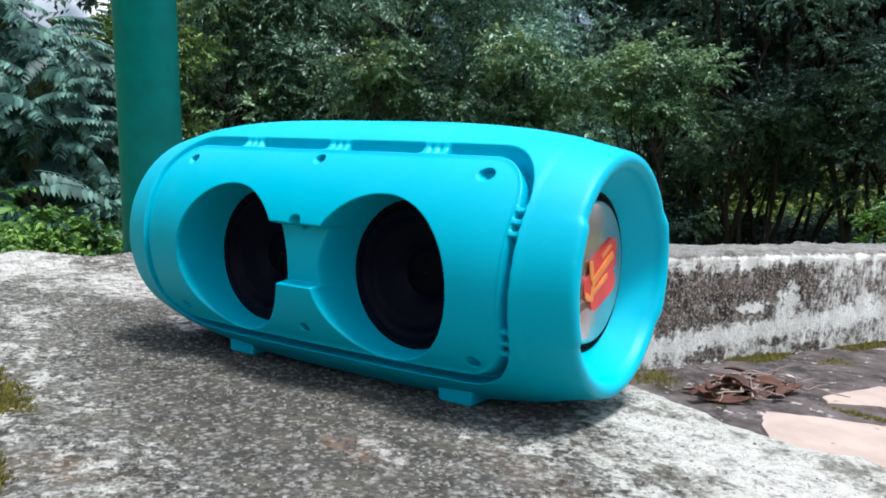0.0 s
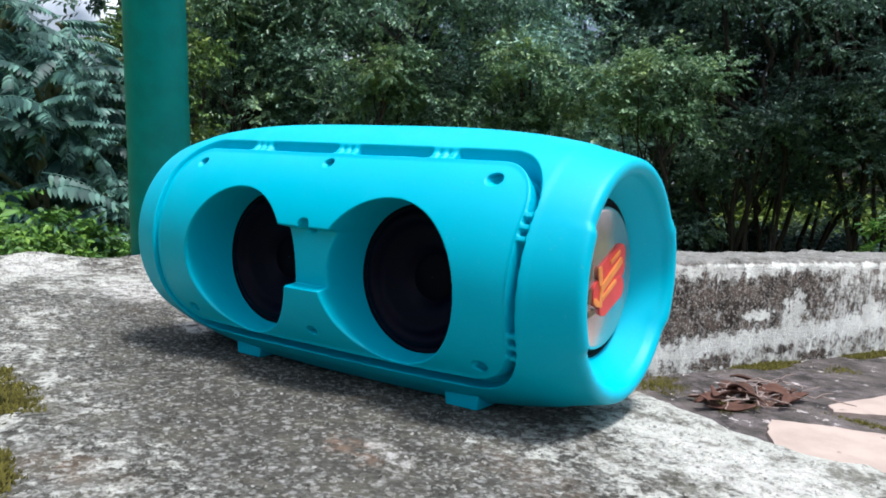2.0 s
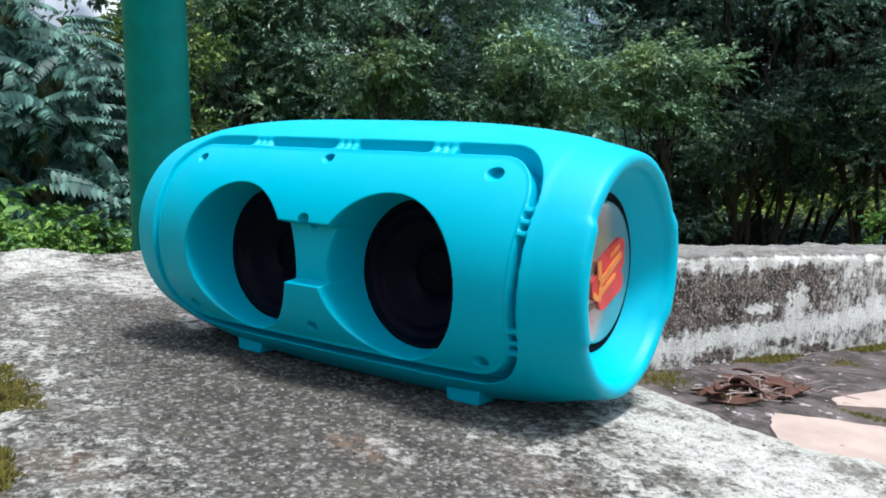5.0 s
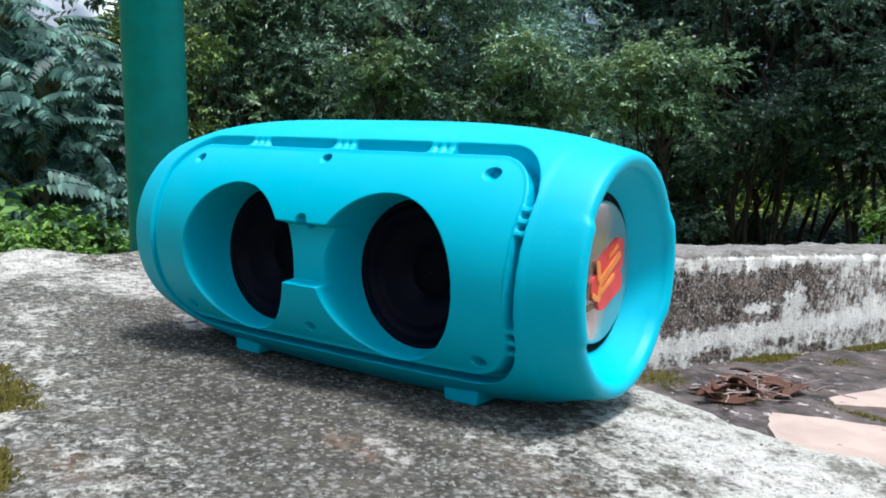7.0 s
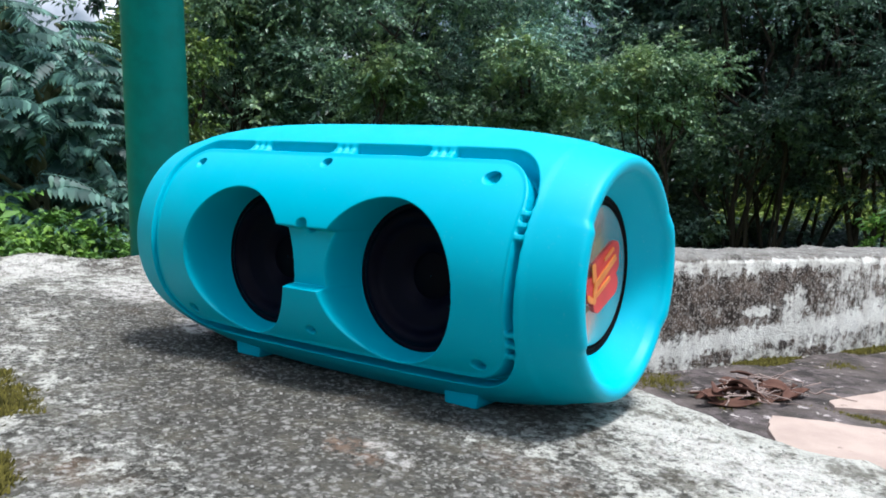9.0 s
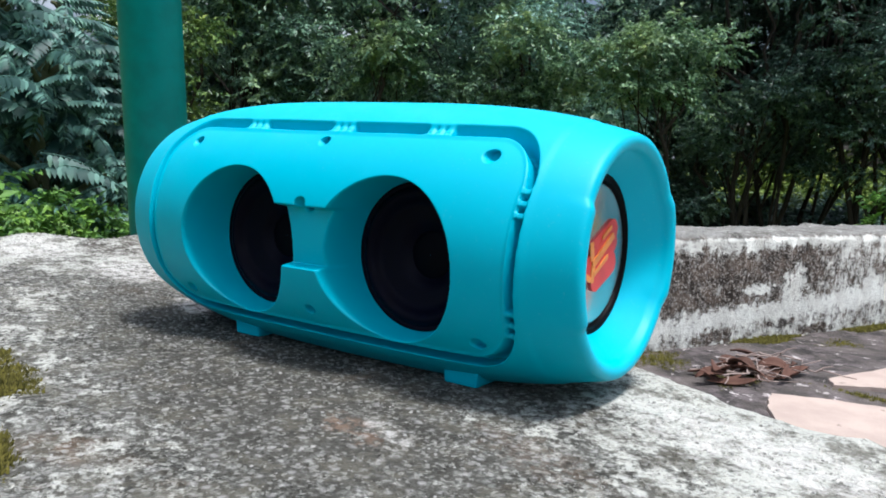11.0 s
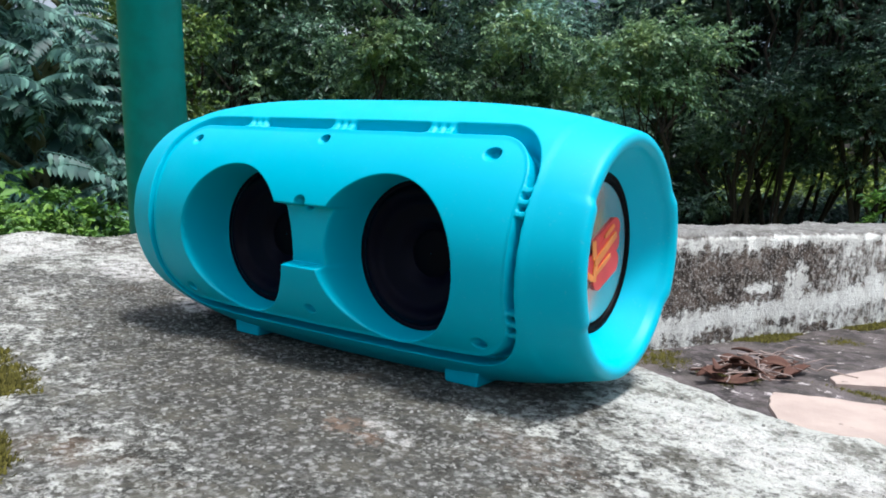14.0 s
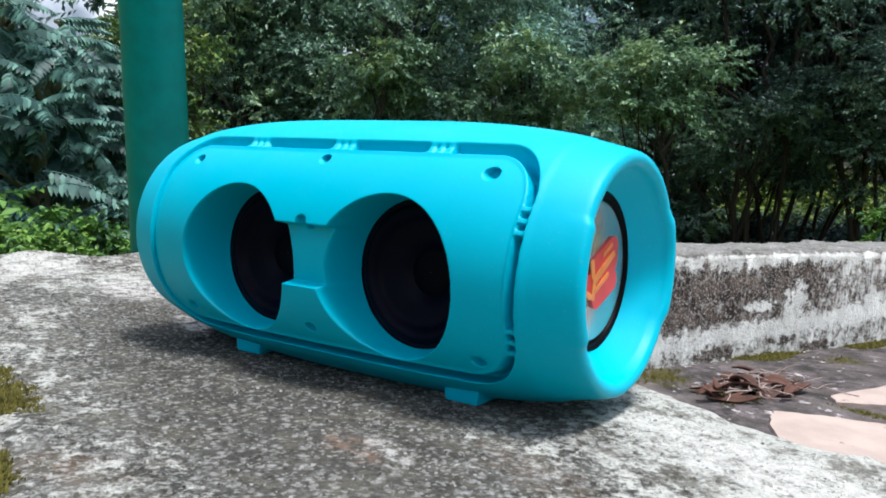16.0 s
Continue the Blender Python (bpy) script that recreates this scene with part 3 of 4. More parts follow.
        part("tile", bm_mesh("tile", bm, s.mat), t)

    s = Shader("meadow", 0.95, 0, 0.1)
    f1 = s.noise(0.6, 5)
    c = s.mix(f1, (0.07, 0.11, 0.02), (0.22, 0.28, 0.06))
    c = s.mix(s.ramp(s.noise(5, 5, 0.7), 0.5, 0.7), c, (0.12, 0.16, 0.03))
    s.set("Base Color", c)
    s.bump(s.noise(12, 5, 0.7), 0.1)
    n = 60
    g = np.linspace(-1, 1, n)
    g = np.sign(g) * np.abs(g) ** 3 * 900
    co = [(x, y, GROUND + 0.12 * noise.noise(Vector((x * 0.2, y * 0.2, 0)))) for x in g for y in g]
    tagged(part("ground", mesh("ground", co, grid_faces(n, n).tolist(), s.mat, True)), "sunlit rough grass", "ground", kind="structure")
    return a


def pole():
    root = new("green_pole")
    tagged(root, "green painted steel pole standing behind the parapet", "pole")
    base = out(-0.2235, 0.652)
    root.matrix_basis = Matrix.Translation(base) @ Matrix.Rotation(radians(-3.4), 4, FORWARD)
    part("tube", lathe("tube", [(GROUND, 0.0), (GROUND, 0.0238), (2.6, 0.0238), (2.6, 0.0)], POLE, 48, "z"), root)
    part("footing", lathe("footing", [(GROUND, 0.055), (-0.008, 0.034), (-0.001, 0.031), (0.001, 0.026)], SLAB, 24, "z"), root, "rough concrete footing")
    return root


# ---- plants ----
def bent(p, q, r0, r1, rng, n=6, wobble=0.08):
    p, q = np.array(p), np.array(q)
    ln = np.linalg.norm(q - p)
    off = rng.normal(size=(n + 1, 3)) * wobble * ln / n
    off[0] = off[-1] = 0
    return [(p + (q - p) * (k / n) + off[k] + np.array([0, 0, 0.10 * ln * math.sin(math.pi * k / n)]), r0 + (r1 - r0) * k / n) for k in range(n + 1)]


def sprays(centres, radii, twigs, leaves, length, rng, flat=0.7, droop=0.3, width=0.45):
    """Clumps of twigs that radiate outwards, each set with folded leaves on both sides."""
    c = np.repeat(np.asarray(centres), twigs, 0)
    r = np.repeat(np.asarray(radii), twigs)
    d = rng.normal(size=(len(c), 3)) + [0, 0, 0.35]
    d /= np.linalg.norm(d, axis=1)[:, None]
    d = d * [1, 1, flat]
    bend = rng.normal(size=d.shape) * 0.22
    n = leaves
    q = (np.arange(n) + 0.5) / n
    u = (0.45 + 0.55 * q)[None, :, None]
    pos = c[:, None] + (d[:, None] * u + bend[:, None] * u ** 2 - np.array([0, 0, 1.0]) * droop * 0.5 * u ** 2) * r[:, None, None]
    pos = pos.reshape(-1, 3)
    along = np.repeat(d + bend, n, 0)
    along /= np.linalg.norm(along, axis=1)[:, None] + 1e-9
    k = len(pos)
    side = np.cross(along, rng.normal(size=(k, 3)) * 0.35 + [0, 0, 1.0])
    side /= np.linalg.norm(side, axis=1)[:, None] + 1e-9
    sign = np.where(np.arange(k) % 2 == 0, 1.0, -1.0)[:, None]
    heading = along * 0.65 + side * sign * 0.75 + rng.normal(size=(k, 3)) * 0.28
    heading[:, 2] -= droop
    heading /= np.linalg.norm(heading, axis=1)[:, None]
    up = rng.normal(size=(k, 3)) * 0.4 + along * 0.3 + [0, 0, 1.0]
    across = np.cross(heading, up)
    across /= np.linalg.norm(across, axis=1)[:, None] + 1e-9
    nor = np.cross(across, heading)
    ln = length * rng.uniform(0.6, 1.25, k)[:, None]
    mid = pos + heading * ln * 0.45
    tip = pos + heading * ln - nor * ln * 0.14
    v = np.stack([pos, mid + across * ln * width * 0.5 + nor * ln * 0.09, tip, mid - across * ln * width * 0.5 + nor * ln * 0.09], 1).reshape(-1, 3)
    i = np.arange(k)[:, None] * 4
    return v, np.stack([i + [0, 1, 2], i + [0, 2, 3]], 1).reshape(-1, 3)


def tree(place, seed, height, low, spread, boughs, leaf, material, label, stems=1, clump=0.30, flat=0.75, twigs=15, leaves=13):
    """Stems, limbs to the bough ends, and round each end a few leafy clumps with gaps between them."""
    rng = np.random.default_rng(seed)
    root = new("tree")
    root.location = place
    tagged(root, label, "tree", group="trees beyond the parapet")
    mid = (height + low) / 2
    d = rng.normal(size=(boughs, 3))
    d /= np.linalg.norm(d, axis=1)[:, None]
    rad = rng.uniform(0.25, 1, boughs) ** 0.5 * (1 + 0.10 * rng.normal(size=boughs))
    ends = d * rad[:, None] * [spread, spread, (height - low) / 2] + [0, 0, mid]
    cen = np.repeat(ends, 4, 0) + rng.normal(size=(4 * boughs, 3)) * clump * np.array([0.62, 0.62, 0.40 * flat])
    v, f = sprays(cen, clump * rng.uniform(0.6, 1.3, len(cen)), twigs, leaves, leaf, rng, flat)
    part("crown", mesh("crown", v, f, material), root)
    lines = []
    for k in range(stems):
        a = 2 * math.pi * k / stems + rng.uniform(0, 1)
        off = np.array([math.cos(a), math.sin(a), 0]) * (0.16 if stems > 1 else 0)
        top = off * (3.6 if stems > 1 else 0) + np.array([rng.normal() * 0.15, rng.normal() * 0.15, mid + (height - mid) * 0.4])
        lines.append(bent(off, top, 0.022 if stems == 1 else rng.uniform(0.013, 0.028), 0.011, rng, 9, 0.25))
    for line in lines:
        part("trunk", mesh("trunk", *tubes([line], 8), BARK, True), root)
    for k in rng.choice(boughs, min(18, boughs), replace=False):
        stem = lines[int(rng.integers(len(lines)))]
        q, r = stem[int(rng.integers(2, 8))]
        part("limb", mesh("limb", *tubes([bent(q, ends[k], r * 0.42, 0.004, rng)], 6), BARK, True), root)
    return root


def frond_mesh(rng, length, pairs):
    """A drooping pinnate leaf: midrib and paired leaflets."""
    rib = []
    for k in range(15):
        q = k / 10
        rib.append((np.array([length * q, 0.02 * length * math.sin(3 * q), -0.42 * length * q * q + 0.18 * length * q]), 0.0035 * (1 - 0.8 * q)))
    v, f = tubes([rib], 4)
    vs, fs = [v], [np.concatenate([f[:, [0, 1, 2]], f[:, [0, 2, 3]]])]
    base = len(v)
    for k in range(pairs):
        q = 0.12 + 0.88 * k / (pairs - 1)
        i = min(int(q * 10), 9)
        p = rib[i][0] + (rib[i + 1][0] - rib[i][0]) * (q * 10 - i)
        ll = length * 0.24 * (0.55 + 0.6 * math.sin(math.pi * min(1, q * 0.85 + 0.1))) * rng.uniform(0.9, 1.1)
        for sgn in (-1, 1):
            h = np.array([0.36, sgn * 0.80, -0.62 + rng.normal() * 0.10])
            h /= np.linalg.norm(h)
            s = np.cross(h, [0, 0, 1.0])
            s /= np.linalg.norm(s)
            nn = np.cross(s, h)
            w = ll * 0.37
            pts = [p, p + h * ll * 0.3 + s * w * 0.5 + nn * w * .15, p + h * ll * 0.7 + s * w * 0.36, p + h * ll - nn * ll * 0.15,
                   p + h * ll * 0.7 - s * w * 0.36, p + h * ll * 0.3 - s * w * 0.5 + nn * w * .15]
            vs.append(np.array(pts))
            fs.append(np.array([[0, 1, 5], [1, 2, 4], [1, 4, 5], [2, 3, 4]]) + base)
            base += 6
    return mesh("frond", np.concatenate(vs), np.concatenate(fs), LEAF_PINNATE)


def pinnate_tree(place, seed, height, low, spread, count, length):
    rng = np.random.default_rng(seed)
    root = new("pinnate_tree")
    root.location = place
    tagged(root, "grey-green tree with long drooping feathered leaves", "tree", group="feathered trees beyond the parapet")
    part("trunk", mesh("trunk", *tubes([bent((0, 0, 0), (0.05, 0.0, height * 0.92), 0.05, 0.012, rng, 9)], 8), STEM, True), root)
    kinds = [frond_mesh(rng, length * k, 13) for k in (0.8, 1.0, 1.15)]
    tips = []
    for k in range(26):
        a = rng.uniform(0, 2 * math.pi)
        z = low + (height - low) * (k + 0.5) / 26
        r = spread * math.sqrt(max(0.1, 1 - ((z - low) / (height - low)) ** 1.8)) * rng.uniform(0.35, 0.85)
        q = np.array([r * math.cos(a), r * math.sin(a), z])
        part("branch", mesh("branch", *tubes([bent((0.02, 0, max(0.1, z - r * 0.8)), q, 0.02, 0.007, rng)], 6), STEM, True), root)
        tips.append(q)
    tips.append(np.array([0.05, 0, height * 0.92]))
    for k in range(count):
        tip = tips[k % len(tips)]
        a = 2.4 * k + rng.uniform(-0.3, 0.3)
        q = tip + np.array([0, 0, -0.03 * (k // len(tips)) + rng.normal() * 0.07])
        part("frond", kinds[k % 3], root, "", pose(*q, rng.uniform(-18, 18), rng.uniform(-30, 42), math.degrees(a)))
    return root


def bush(place, seed, size, clumps, per, leaf, material, label, clump=0.16):
    rng = np.random.default_rng(seed)
    root = new("bush")
    root.location = place
    tagged(root, label, "bush", group="bushes below the trees")
    d = rng.normal(size=(clumps, 3))
    d /= np.linalg.norm(d, axis=1)[:, None]
    cen = d * rng.uniform(0.2, 1, (clumps, 1)) ** 0.5 * size
    cen[:, 2] = np.abs(cen[:, 2]) * 1.0 + 0.12
    v, f = sprays(cen, clump * rng.uniform(0.7, 1.3, clumps), per // 11, 11, leaf, rng, 0.45, 0.15, 0.5)
    part("foliage", mesh("foliage", v, f, material), root)
    for k in range(7):
        part("stem", mesh("stem", *tubes([bent((rng.normal() * 0.05, rng.normal() * 0.05, 0), cen[k], 0.012, 0.004, rng)], 5), STEM, True), root)
    return root


def planting():
    dark = "dark green broadleaved tree with dense glossy crown"
    lit = "mid green broadleaved tree with sunlit outer sprays"
    at = lambda px, depth: out((px - 784) / 1458 * depth, depth, GROUND)
    tree(at(480, 7.6), 11, 3.9, 0.55, 1.35, 36, 0.045, LEAF_DARK, dark, 1, 0.29, 0.70, 25, 15)
    tree(at(680, 6.8), 12, 3.7, 0.5, 1.12, 32, 0.042, LEAF_DARK, dark, 1, 0.28, 0.70, 25, 15)
    tree(at(870, 7.4), 13, 3.5, 0.5, 0.95, 22, 0.044, LEAF_BLUE, "blue-green broadleaved tree with sunlit sprays", 1, 0.28, 0.70, 24, 14)
    tree(at(1120, 6.0), 14, 2.16, 1.58, 0.45, 14, 0.038, LEAF_MID, lit, 1, 0.21, 0.50, 24, 13)
    tree(at(900, 6.5), 26, 2.35, 1.45, 0.36, 9, 0.040, LEAF_MID, lit, 1, 0.22, 0.55, 22, 13)
    tree(at(440, 6.8), 27, 3.0, 2.05, 0.42, 10, 0.042, LEAF_MID, lit, 1, 0.24, 0.60, 22, 13)
    tree(at(690, 6.0), 28, 2.22, 1.55, 0.26, 6, 0.040, LEAF_MID, "slender green tree with pale young leaves", 1, 0.19, 0.50, 20, 12)
    # right and rear crowns: leaf colour darkened to stand for shade
    tree(at(1330, 7.2), 15, 3.6, 1.04, 1.5, 46, 0.036, LEAF_SHADED, dark, 12, 0.30, 0.38, 27, 17)
    tree(at(1560, 6.8), 16, 3.5, 1.04, 1.5, 46, 0.036, LEAF_SHADED, dark, 12, 0.30, 0.38, 27, 17)
    tree(at(1470, 8.6), 17, 5.8, 1.3, 1.9, 80, 0.085, LEAF_SHADED, dark, 5, 0.40, 0.6)
    tree(at(1250, 8.8), 18, 5.8, 1.0, 1.5, 70, 0.085, LEAF_SHADED, dark, 4, 0.40, 0.6)
    tree(at(650, 10.0), 19, 5.5, 0.4, 2.2, 110, 0.10, LEAF_SHADED, dark, 1, 0.50)
    tree(at(400, 9.4), 25, 4.6, 0.4, 1.05, 55, 0.10, LEAF_SHADED, dark, 1, 0.42)
    tree(at(960, 13.0), 20, 3.6, 0.4, 2.6, 80, 0.12, LEAF_SHADED, dark, 1, 0.60)
    tree(at(1850, 7.5), 21, 5.4, 1.2, 1.9, 60, 0.10, LEAF_SHADED, dark, 3, 0.45)
    tree(at(290, 6.2), 24, 2.78, 0.3, 0.46, 34, 0.046, LEAF_OLIVE, "olive green young tree behind the pole", 1, 0.20)
    tree(at(110, 9.0), 22, 2.25, 0.3, 1.6, 60, 0.09, LEAF_DARK, dark, 1, 0.40)
    pinnate_tree(at(-10, 3.5), 31, 2.00, 0.75, 0.34, 240, 0.23)
    pinnate_tree(at(105, 4.0), 32, 1.90, 0.75, 0.32, 240, 0.23)
    pinnate_tree(at(180, 4.2), 35, 1.78, 0.7, 0.34, 200, 0.23)
    pinnate_tree(at(65, 3.3), 34, 1.64, 0.7, 0.42, 190, 0.23)
    pinnate_tree(at(-150, 3.9), 33, 2.1, 0.7, 0.4, 150, 0.25)
    light = "bright yellow-green leafy bush below the parapet"
    bush(at(50, 2.7), 41, (0.42, 0.42, 0.98), 110, 400, 0.029, LEAF_BUSH, light, 0.12)
    bush(at(180, 2.9), 42, (0.40, 0.40, 0.96), 105, 400, 0.029, LEAF_BUSH, light, 0.12)
    bush(at(-60, 2.8), 43, (0.40, 0.40, 0.98), 50, 110, 0.055, LEAF_BUSH, light)
    bush(at(1592, 4.6), 44, (0.22, 0.22, 1.06), 46, 130, 0.045, LEAF_BUSH, light)
    bush(at(1215, 9.5), 45, (0.6, 0.6, 0.75), 60, 110, 0.07, LEAF_SHADED, "shrub with shade-darkened leaves under the trees", 0.25)
    bush(at(1180, 7.8), 48, (0.45, 0.5, 1.30), 80, 160, 0.050, LEAF_SHADED, "shrub with shade-darkened leaves under the trees", 0.2)
    bush(at(1350, 9.0), 49, (0.8, 0.6, 0.70), 80, 140, 0.065, LEAF_SHADED, "shrub with shade-darkened leaves under the trees", 0.22)
    bush(at(1470, 9.2), 51, (0.7, 0.6, 0.72), 70, 120, 0.06, LEAF_SHADED, "shrub with shade-darkened leaves under the trees", 0.22)
    bush(at(1450, 10.5), 46, (1.2, 0.7, 0.72), 100, 120, 0.08, LEAF_SHADED, "shrub with shade-darkened leaves under the trees", 0.25)
    bush(at(1330, 17.0), 47, (3.6, 1.2, 1.9), 240, 110, 0.12, LEAF_HEDGE, "yellow-green hedge behind the trees", 0.35)


# ---- litter and moss ----
def moss(place, seed, rx, ry, turn, count, material):
    rng = np.random.default_rng(seed)
    r = np.sqrt(rng.uniform(0, 1, count)) * (1 + 0.16 * np.abs(rng.normal(size=count)))
    a = rng.uniform(0, 2 * math.pi, count)
    edge = 0.75 + 0.25 * np.sin(3 * a + seed) + 0.12 * np.sin(7 * a + 2 * seed)
    x, y = rx * r * np.cos(a) * edge, ry * r * np.sin(a) * edge
    h = (0.0016 + 0.0036 * np.clip(np.sin(x * 520 + seed) * np.sin(y * 610), 0, 1)) * (1 - r * 0.6) * rng.uniform(0.5, 1.3, count)
    w = rng.uniform(0.0009, 0.0020, count)
    vs, fs = [], []
    for k in range(3):
        b = rng.uniform(0, 6.28, count) + 2.1 * k
        vs.append(np.stack([x + w * np.cos(b), y + w * np.sin(b), -0.002 + 0 * x], 1))
    tip = np.stack([x + rng.normal(size=count) * 0.0012, y + rng.normal(size=count) * 0.0012, h], 1)
    v = np.stack([*vs, tip], 1).reshape(-1, 3)
    i = np.arange(count)[:, None] * 4
    f = np.stack([i + [0, 1, 3], i + [1, 2, 3], i + [2, 0, 3]], 1).reshape(-1, 3)
    ob = part("moss", mesh("moss", v, f, material))
    ob.matrix_basis = Matrix.Translation(place) @ pose(0, 0, 0, 0, 0, turn)
    tagged(ob, "cushion of olive green moss on concrete", "moss", kind="stuff")


def litter():
    s = Shader("moss_green", 0.95, 0, 0.1)
    s.set("Base Color", s.mix(s.island(), (0.022, 0.022, 0.006), (0.115, 0.105, 0.024)))
    m = s.mat
    moss(plan(0.000, -0.138, 0.0), 3, 0.034, 0.017, TURN, 9000, m)
    moss(plan(-0.032, -0.140, 0.0), 4, 0.030, 0.014, TURN, 4200, m)
    moss(plan(0.062, -0.136, 0.0), 6, 0.016, 0.008, TURN, 1600, m)
    moss(plan(-0.235, 0.38, FLOOR), 7, 0.03, 0.05, TURN, 3000, m)
    moss(plan(-0.255, 0.56, FLOOR + 0.0012), 8, 0.012, 0.05, TURN, 2400, m)
    moss(plan(-0.255, 0.74, FLOOR + 0.0012), 9, 0.010, 0.06, TURN, 2000, m)
    moss(plan(-0.165, 0.42, FLOOR), 10, 0.022, 0.05, TURN, 1800, m)

    moss(plan(-0.085, 0.466, FLOOR), 12, 0.05, 0.007, TURN + 18, 700, m)
    moss(plan(-0.215, 0.62, FLOOR), 13, 0.02, 0.03, TURN, 500, m)
    s = Shader("dry_leaf", 0.8, 0, 0.25)
    s.set("Base Color", s.mix(s.noise(90, 4), s.mix(s.thing(), (0.032, 0.013, 0.009), (0.088, 0.036, 0.024)), (0.12, 0.066, 0.047)))
    rng = np.random.default_rng(9)
    for k in range(26):
        n, w, ln = 9, rng.uniform(0.005, 0.009), rng.uniform(0.022, 0.038)
        curl = rng.uniform(0.3, 1.1)
        vs = []
        for i in range(n):
            q = i / (n - 1)
            ww = w * math.sin(math.pi * (0.06 + 0.9 * q)) ** 0.8
            for j in range(5):
                a = (j - 2) / 2 * curl
                vs.append((ln * (q - 0.5), ww * math.sin(a), ww * (1 - math.cos(a)) + 0.0045 * math.sin(3 * q + k)))
        me = mesh("dry_leaf", vs, grid_faces(n, 5).tolist(), s.mat, True)
        solid = part("dry_leaf", me)
        sol = solid.modifiers.new("thickness", "SOLIDIFY")
        sol.thickness = 0.0006
        u, v = rng.normal() * 0.020, rng.normal() * 0.026
        solid.matrix_basis = Matrix.Translation(plan(-0.163 + u * 0.6, 0.414 + v, FLOOR + 0.003 + max(0, 0.008 - abs(v) * 0.1) * rng.uniform(0, 1))) @ pose(0, 0, 0, rng.uniform(-35, 35), rng.uniform(-12, 12), TURN + 60 + rng.normal() * 40)
        tagged(solid, "curled brown dry leaf on the terrace floor", "leaf", group="dry leaves by the wall")
    bark = bark_material("twig_bark", (0.16, 0.11, 0.09), (0.46, 0.38, 0.34))
    for k in range(14):
        ln = rng.uniform(0.03, 0.075)
        pts = bent((-ln / 2, 0, 0), (ln / 2, 0, 0), rng.uniform(0.0007, 0.0016), 0.0005, rng, 7, 0.5)
        pts = [(q * [1, 1, 0.15], r * 0.8) for q, r in pts]
        lines = [pts, bent(pts[3][0], pts[3][0] + np.array([ln * 0.25, ln * 0.15, 0.006]), 0.0007, 0.0003, rng, 4)]
        ob = part("twig", mesh("twig", *tubes(lines, 5), bark, True))
        u, v = rng.normal() * 0.014, rng.normal() * 0.022
        ob.matrix_basis = Matrix.Translation(plan(-0.160 + u, 0.424 + v, FLOOR + 0.003 + rng.uniform(0, 0.010))) @ pose(0, 0, 0, rng.uniform(-20, 20), rng.uniform(-5, 5), TURN + 70 + rng.normal() * 45)
        tagged(ob, "thin dry grey-brown twig on the terrace floor", "twig", group="twigs by the wall")


def grit(slab):
    """Coarse grains standing out of the worn slab."""
    s = Shader("pale_grit", 0.9, 0, 0.2)
    s.set("Base Color", s.mix(s.island(), (0.14, 0.138, 0.125), (0.34, 0.335, 0.31)))
    top = np.array([v.co for v in slab.data.vertices])
    top = top[top[:, 2] > -0.008]
    near = kdtree.KDTree(len(top))
    for i, v in enumerate(top):
        near.insert((v[0], v[1], 0), i)
    near.balance()
    for seed, count, big, material, label in ((77, 22000, 0.00085, SLAB, "coarse grains in the worn concrete"),
                                              (78, 4500, 0.00055, s.mat, "fine pale grains in the worn concrete")):
        rng = np.random.default_rng(seed)
        e = rng.uniform(-0.345, 0.26, count)
        n = rng.uniform(-0.135, 0.074, count)
        z = np.array([top[near.find((a, b, 0))[1], 2] for a, b in zip(e, n)])
        r = 0.00028 + big * rng.uniform(0, 1, count) ** 2.5
        h = r * rng.uniform(0.35, 0.7, count)
        a = rng.uniform(0, 6.28, count)
        ring = [np.stack([e + r * q * np.cos(a + 1.2566 * j), n + r * q * np.sin(a + 1.2566 * j), z - 0.0003], 1) for j, q in zip(range(5), (1, 0.8, 1.1, 0.9, 1.05))]
        mid = [np.stack([e + 0.7 * r * np.cos(a + 0.5 + 2.094 * j), n + 0.7 * r * np.sin(a + 0.5 + 2.094 * j), z + h], 1) for j in range(3)]
        v = np.stack(ring + mid, 1).reshape(-1, 3)
        i = np.arange(count)[:, None] * 8
        f = np.stack([i + t for t in ([5, 6, 7], [0, 1, 5], [1, 6, 5], [1, 2, 6], [2, 3, 6], [3, 7, 6], [3, 4, 7], [4, 5, 7], [4, 0, 5])], 1).reshape(-1, 3)
        ob = part("grit", mesh("grit", v, f, material, True))
        ob.matrix_basis = PLAN.copy()
        tagged(ob, label, "grit", kind="stuff")


SLAB_TOP = structure()
grit(SLAB_TOP)
speaker()
pole()
planting()
litter()

# ---- what moves: the bass radiators pump with the music ----
IN, OUT = 0.0877, 0.0905


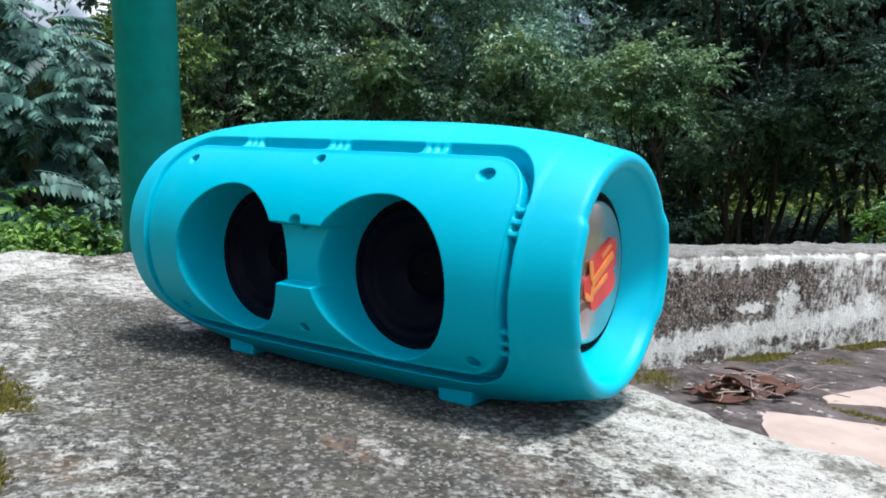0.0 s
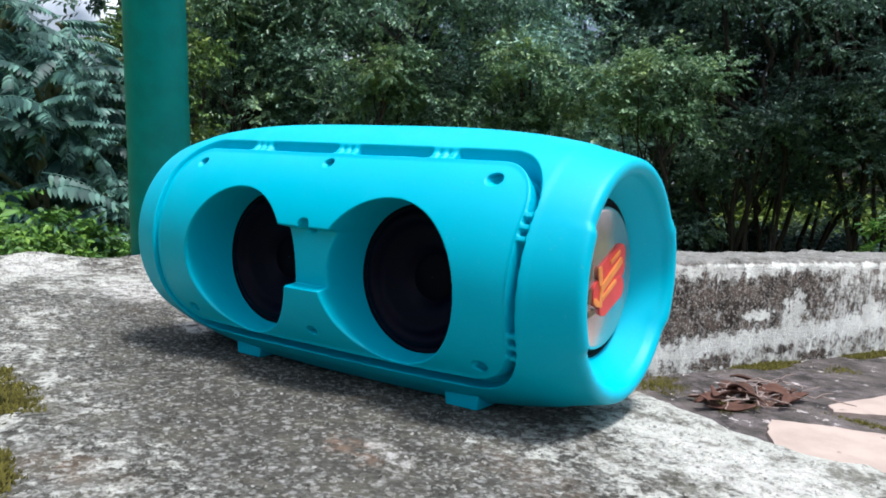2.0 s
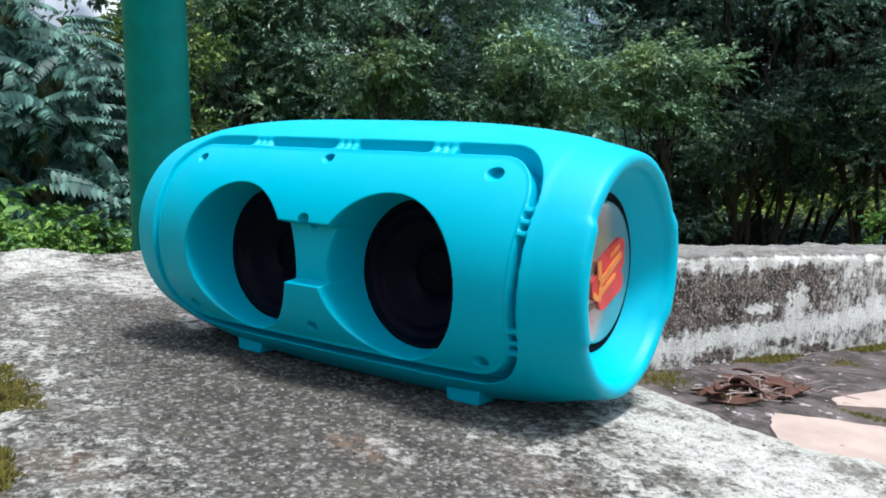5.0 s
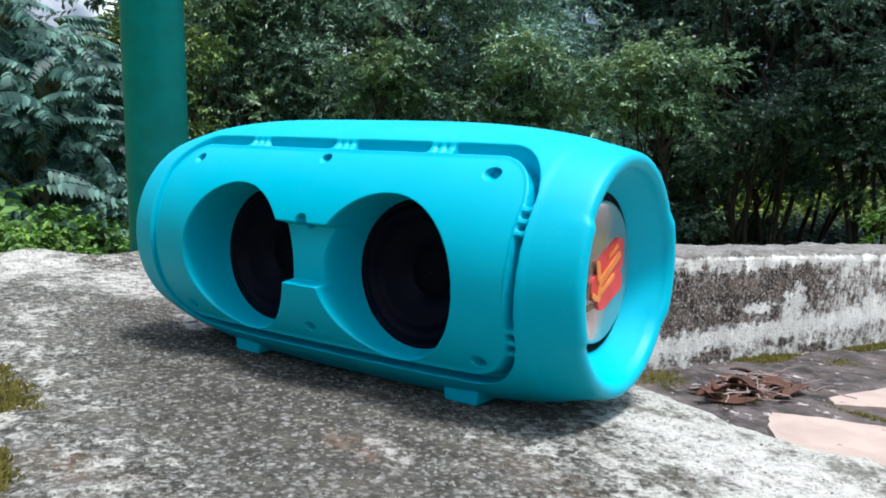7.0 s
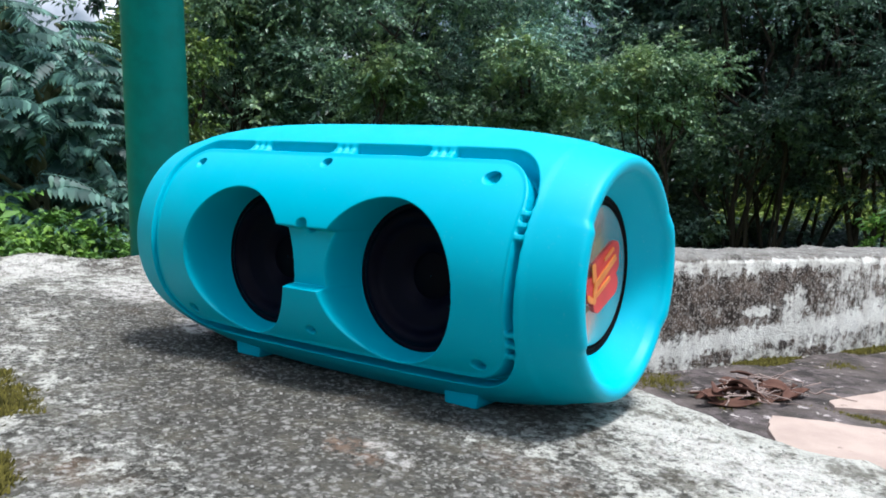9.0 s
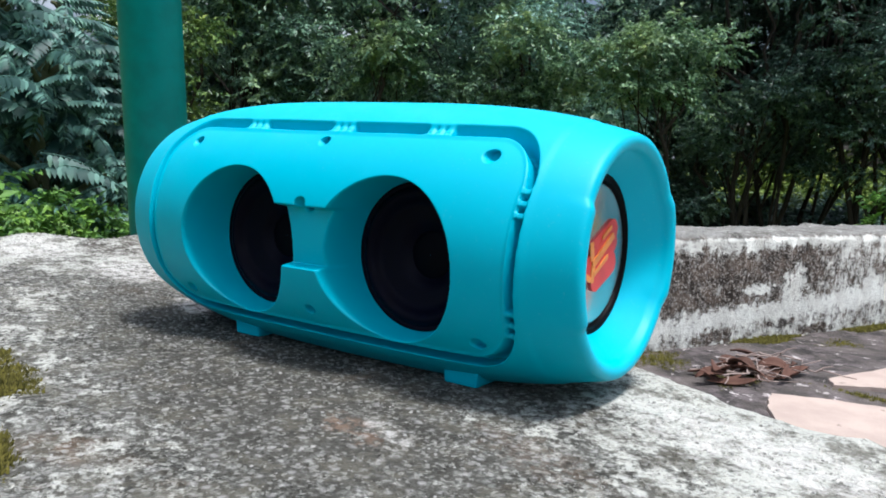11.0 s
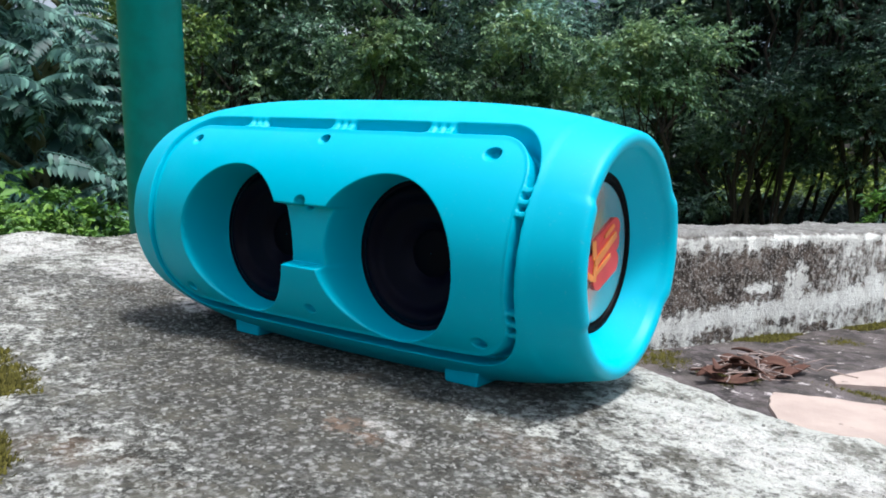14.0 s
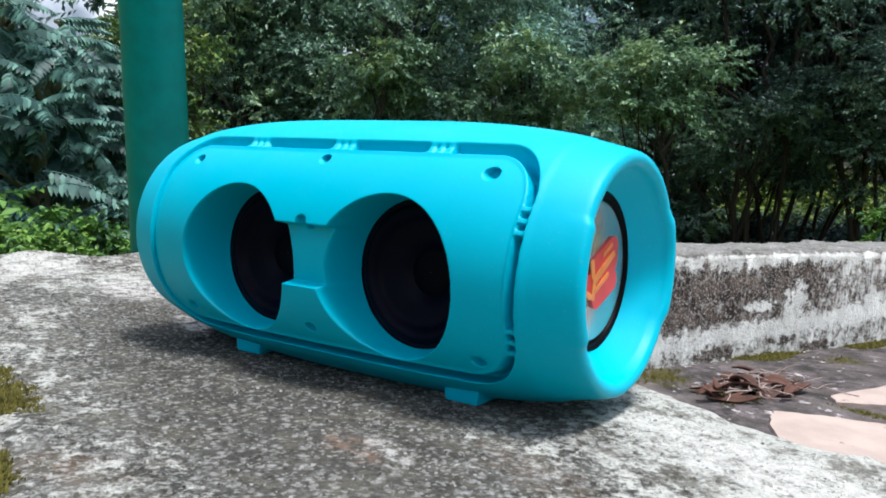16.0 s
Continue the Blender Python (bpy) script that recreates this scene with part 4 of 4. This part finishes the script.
def motions():
    for disc, side in RADIATORS:
        def at(stroke):
            return pose(side * (IN + (OUT - IN) * stroke), 0, AXIS, 0, 0, 0 if side > 0 else 180)

        walk(disc, [
            (0.0, at(0.8)), (0.1, at(0.9)), (0.2, at(0.45)), (0.3, at(0.1)), (0.4, at(0.5)), (0.5, at(0.1)), (0.6, at(0.6)), (0.7, at(1)), (0.8, at(0.6)),
            (0.9, at(0.3)), (1.0, at(0.15)), (1.1, at(0.1)), (1.2, at(0.2)), (1.3, at(0.9)), (1.4, at(0.75)), (1.5, at(0.4)), (1.6, at(0.15)), (1.7, at(0.5)),
            (1.8, at(0.2)), (1.9, at(0.4)), (2.0, at(1)), (2.1, at(0.6)), (2.2, at(0.8)), (2.3, at(0.4)), (2.4, at(0.1)), (2.5, at(0.1)), (2.6, at(0.5)),
            (2.7, at(0.9)), (2.8, at(0.8)), (2.9, at(0.9)), (3.0, at(0.5)), (3.1, at(0.2)), (3.2, at(0.2)), (3.3, at(0.7)), (3.4, at(0.3)), (3.5, at(0.8)),
            (3.6, at(1)), (3.7, at(0.5)), (3.8, at(0.4)), (3.9, at(0.15)), (4.0, at(0.1)), (4.1, at(0.6)), (4.2, at(1)), (4.3, at(0.5)), (4.4, at(0.6)),
            (4.5, at(0.3)), (4.6, at(0.1)), (4.7, at(0.15)), (4.8, at(0.6)), (4.9, at(0.9)), (5.0, at(0.7)), (5.1, at(0.8)), (5.2, at(0.4)), (5.3, at(0.1)),
            (5.4, at(0.2)), (5.5, at(0.7)), (5.6, at(1)), (5.7, at(0.6)), (5.8, at(0.8)), (5.9, at(0.4)), (6.0, at(0.1)), (6.1, at(0.1)), (6.2, at(0.4)),
            (6.3, at(0.8)), (6.4, at(0.95)), (6.5, at(0.5)), (6.6, at(0.2)), (6.7, at(0.1)), (6.8, at(0.6)), (6.9, at(0.3)), (7.0, at(0.9)), (7.1, at(1)),
            (7.2, at(0.5)), (7.3, at(0.5)), (7.4, at(0.1)), (7.5, at(0.25)), (7.6, at(0.7)), (7.7, at(1)), (7.8, at(0.7)), (7.9, at(0.8)), (8.0, at(0.45)),
            (8.1, at(0.15)), (8.2, at(0.1)), (8.3, at(0.7)), (8.4, at(1)), (8.5, at(0.6)), (8.6, at(0.8)), (8.7, at(0.4)), (8.8, at(0.1)), (8.9, at(0.15)),
            (9.0, at(0.4)), (9.1, at(0.3)), (9.2, at(0.9)), (9.3, at(0.6)), (9.4, at(0.4)), (9.5, at(0.1)), (9.6, at(0.15)), (9.7, at(0.6)), (9.8, at(0.95)),
            (9.9, at(0.7)), (10.0, at(0.75)), (10.1, at(0.4)), (10.2, at(0.15)), (10.3, at(0.1)), (10.4, at(0.4)), (10.5, at(0.6)), (10.6, at(0.9)), (10.7, at(0.7)),
            (10.8, at(0.8)), (10.9, at(0.4)), (11.0, at(0.1)), (11.1, at(0.15)), (11.2, at(0.7)), (11.3, at(0.4)), (11.4, at(0.6)), (11.5, at(0.2)), (11.6, at(0.6)),
            (11.7, at(0.4)), (11.8, at(0.2)), (11.9, at(0.9)), (12.0, at(0.2)), (12.1, at(0.9)), (12.2, at(0.35)), (12.3, at(0.3)), (12.4, at(0.2)), (12.5, at(0.15)),
            (12.6, at(0.7)), (12.7, at(0.95)), (12.8, at(0.5)), (12.9, at(0.25)), (13.0, at(0.1)), (13.1, at(0.3)), (13.2, at(0.85)), (13.3, at(0.8)), (13.4, at(0.55)),
            (13.5, at(0.2)), (13.6, at(0.15)), (13.7, at(0.7)), (13.8, at(1)), (13.9, at(0.5)), (14.0, at(0.2)), (14.1, at(0.1)), (14.2, at(0.6)), (14.3, at(0.95)),
            (14.4, at(0.6)), (14.5, at(0.3)), (14.6, at(0.1)), (14.7, at(0.3)), (14.8, at(0.8)), (14.9, at(0.85)), (15.0, at(0.45)), (15.1, at(0.15)), (15.2, at(0.2)),
            (15.3, at(0.8)), (15.4, at(0.95)), (15.5, at(0.5)), (15.6, at(0.3)), (15.7, at(0.25)), (15.8, at(0.6)), (15.9, at(0.25)), (16.0, at(0.15)),
        ])


motions()
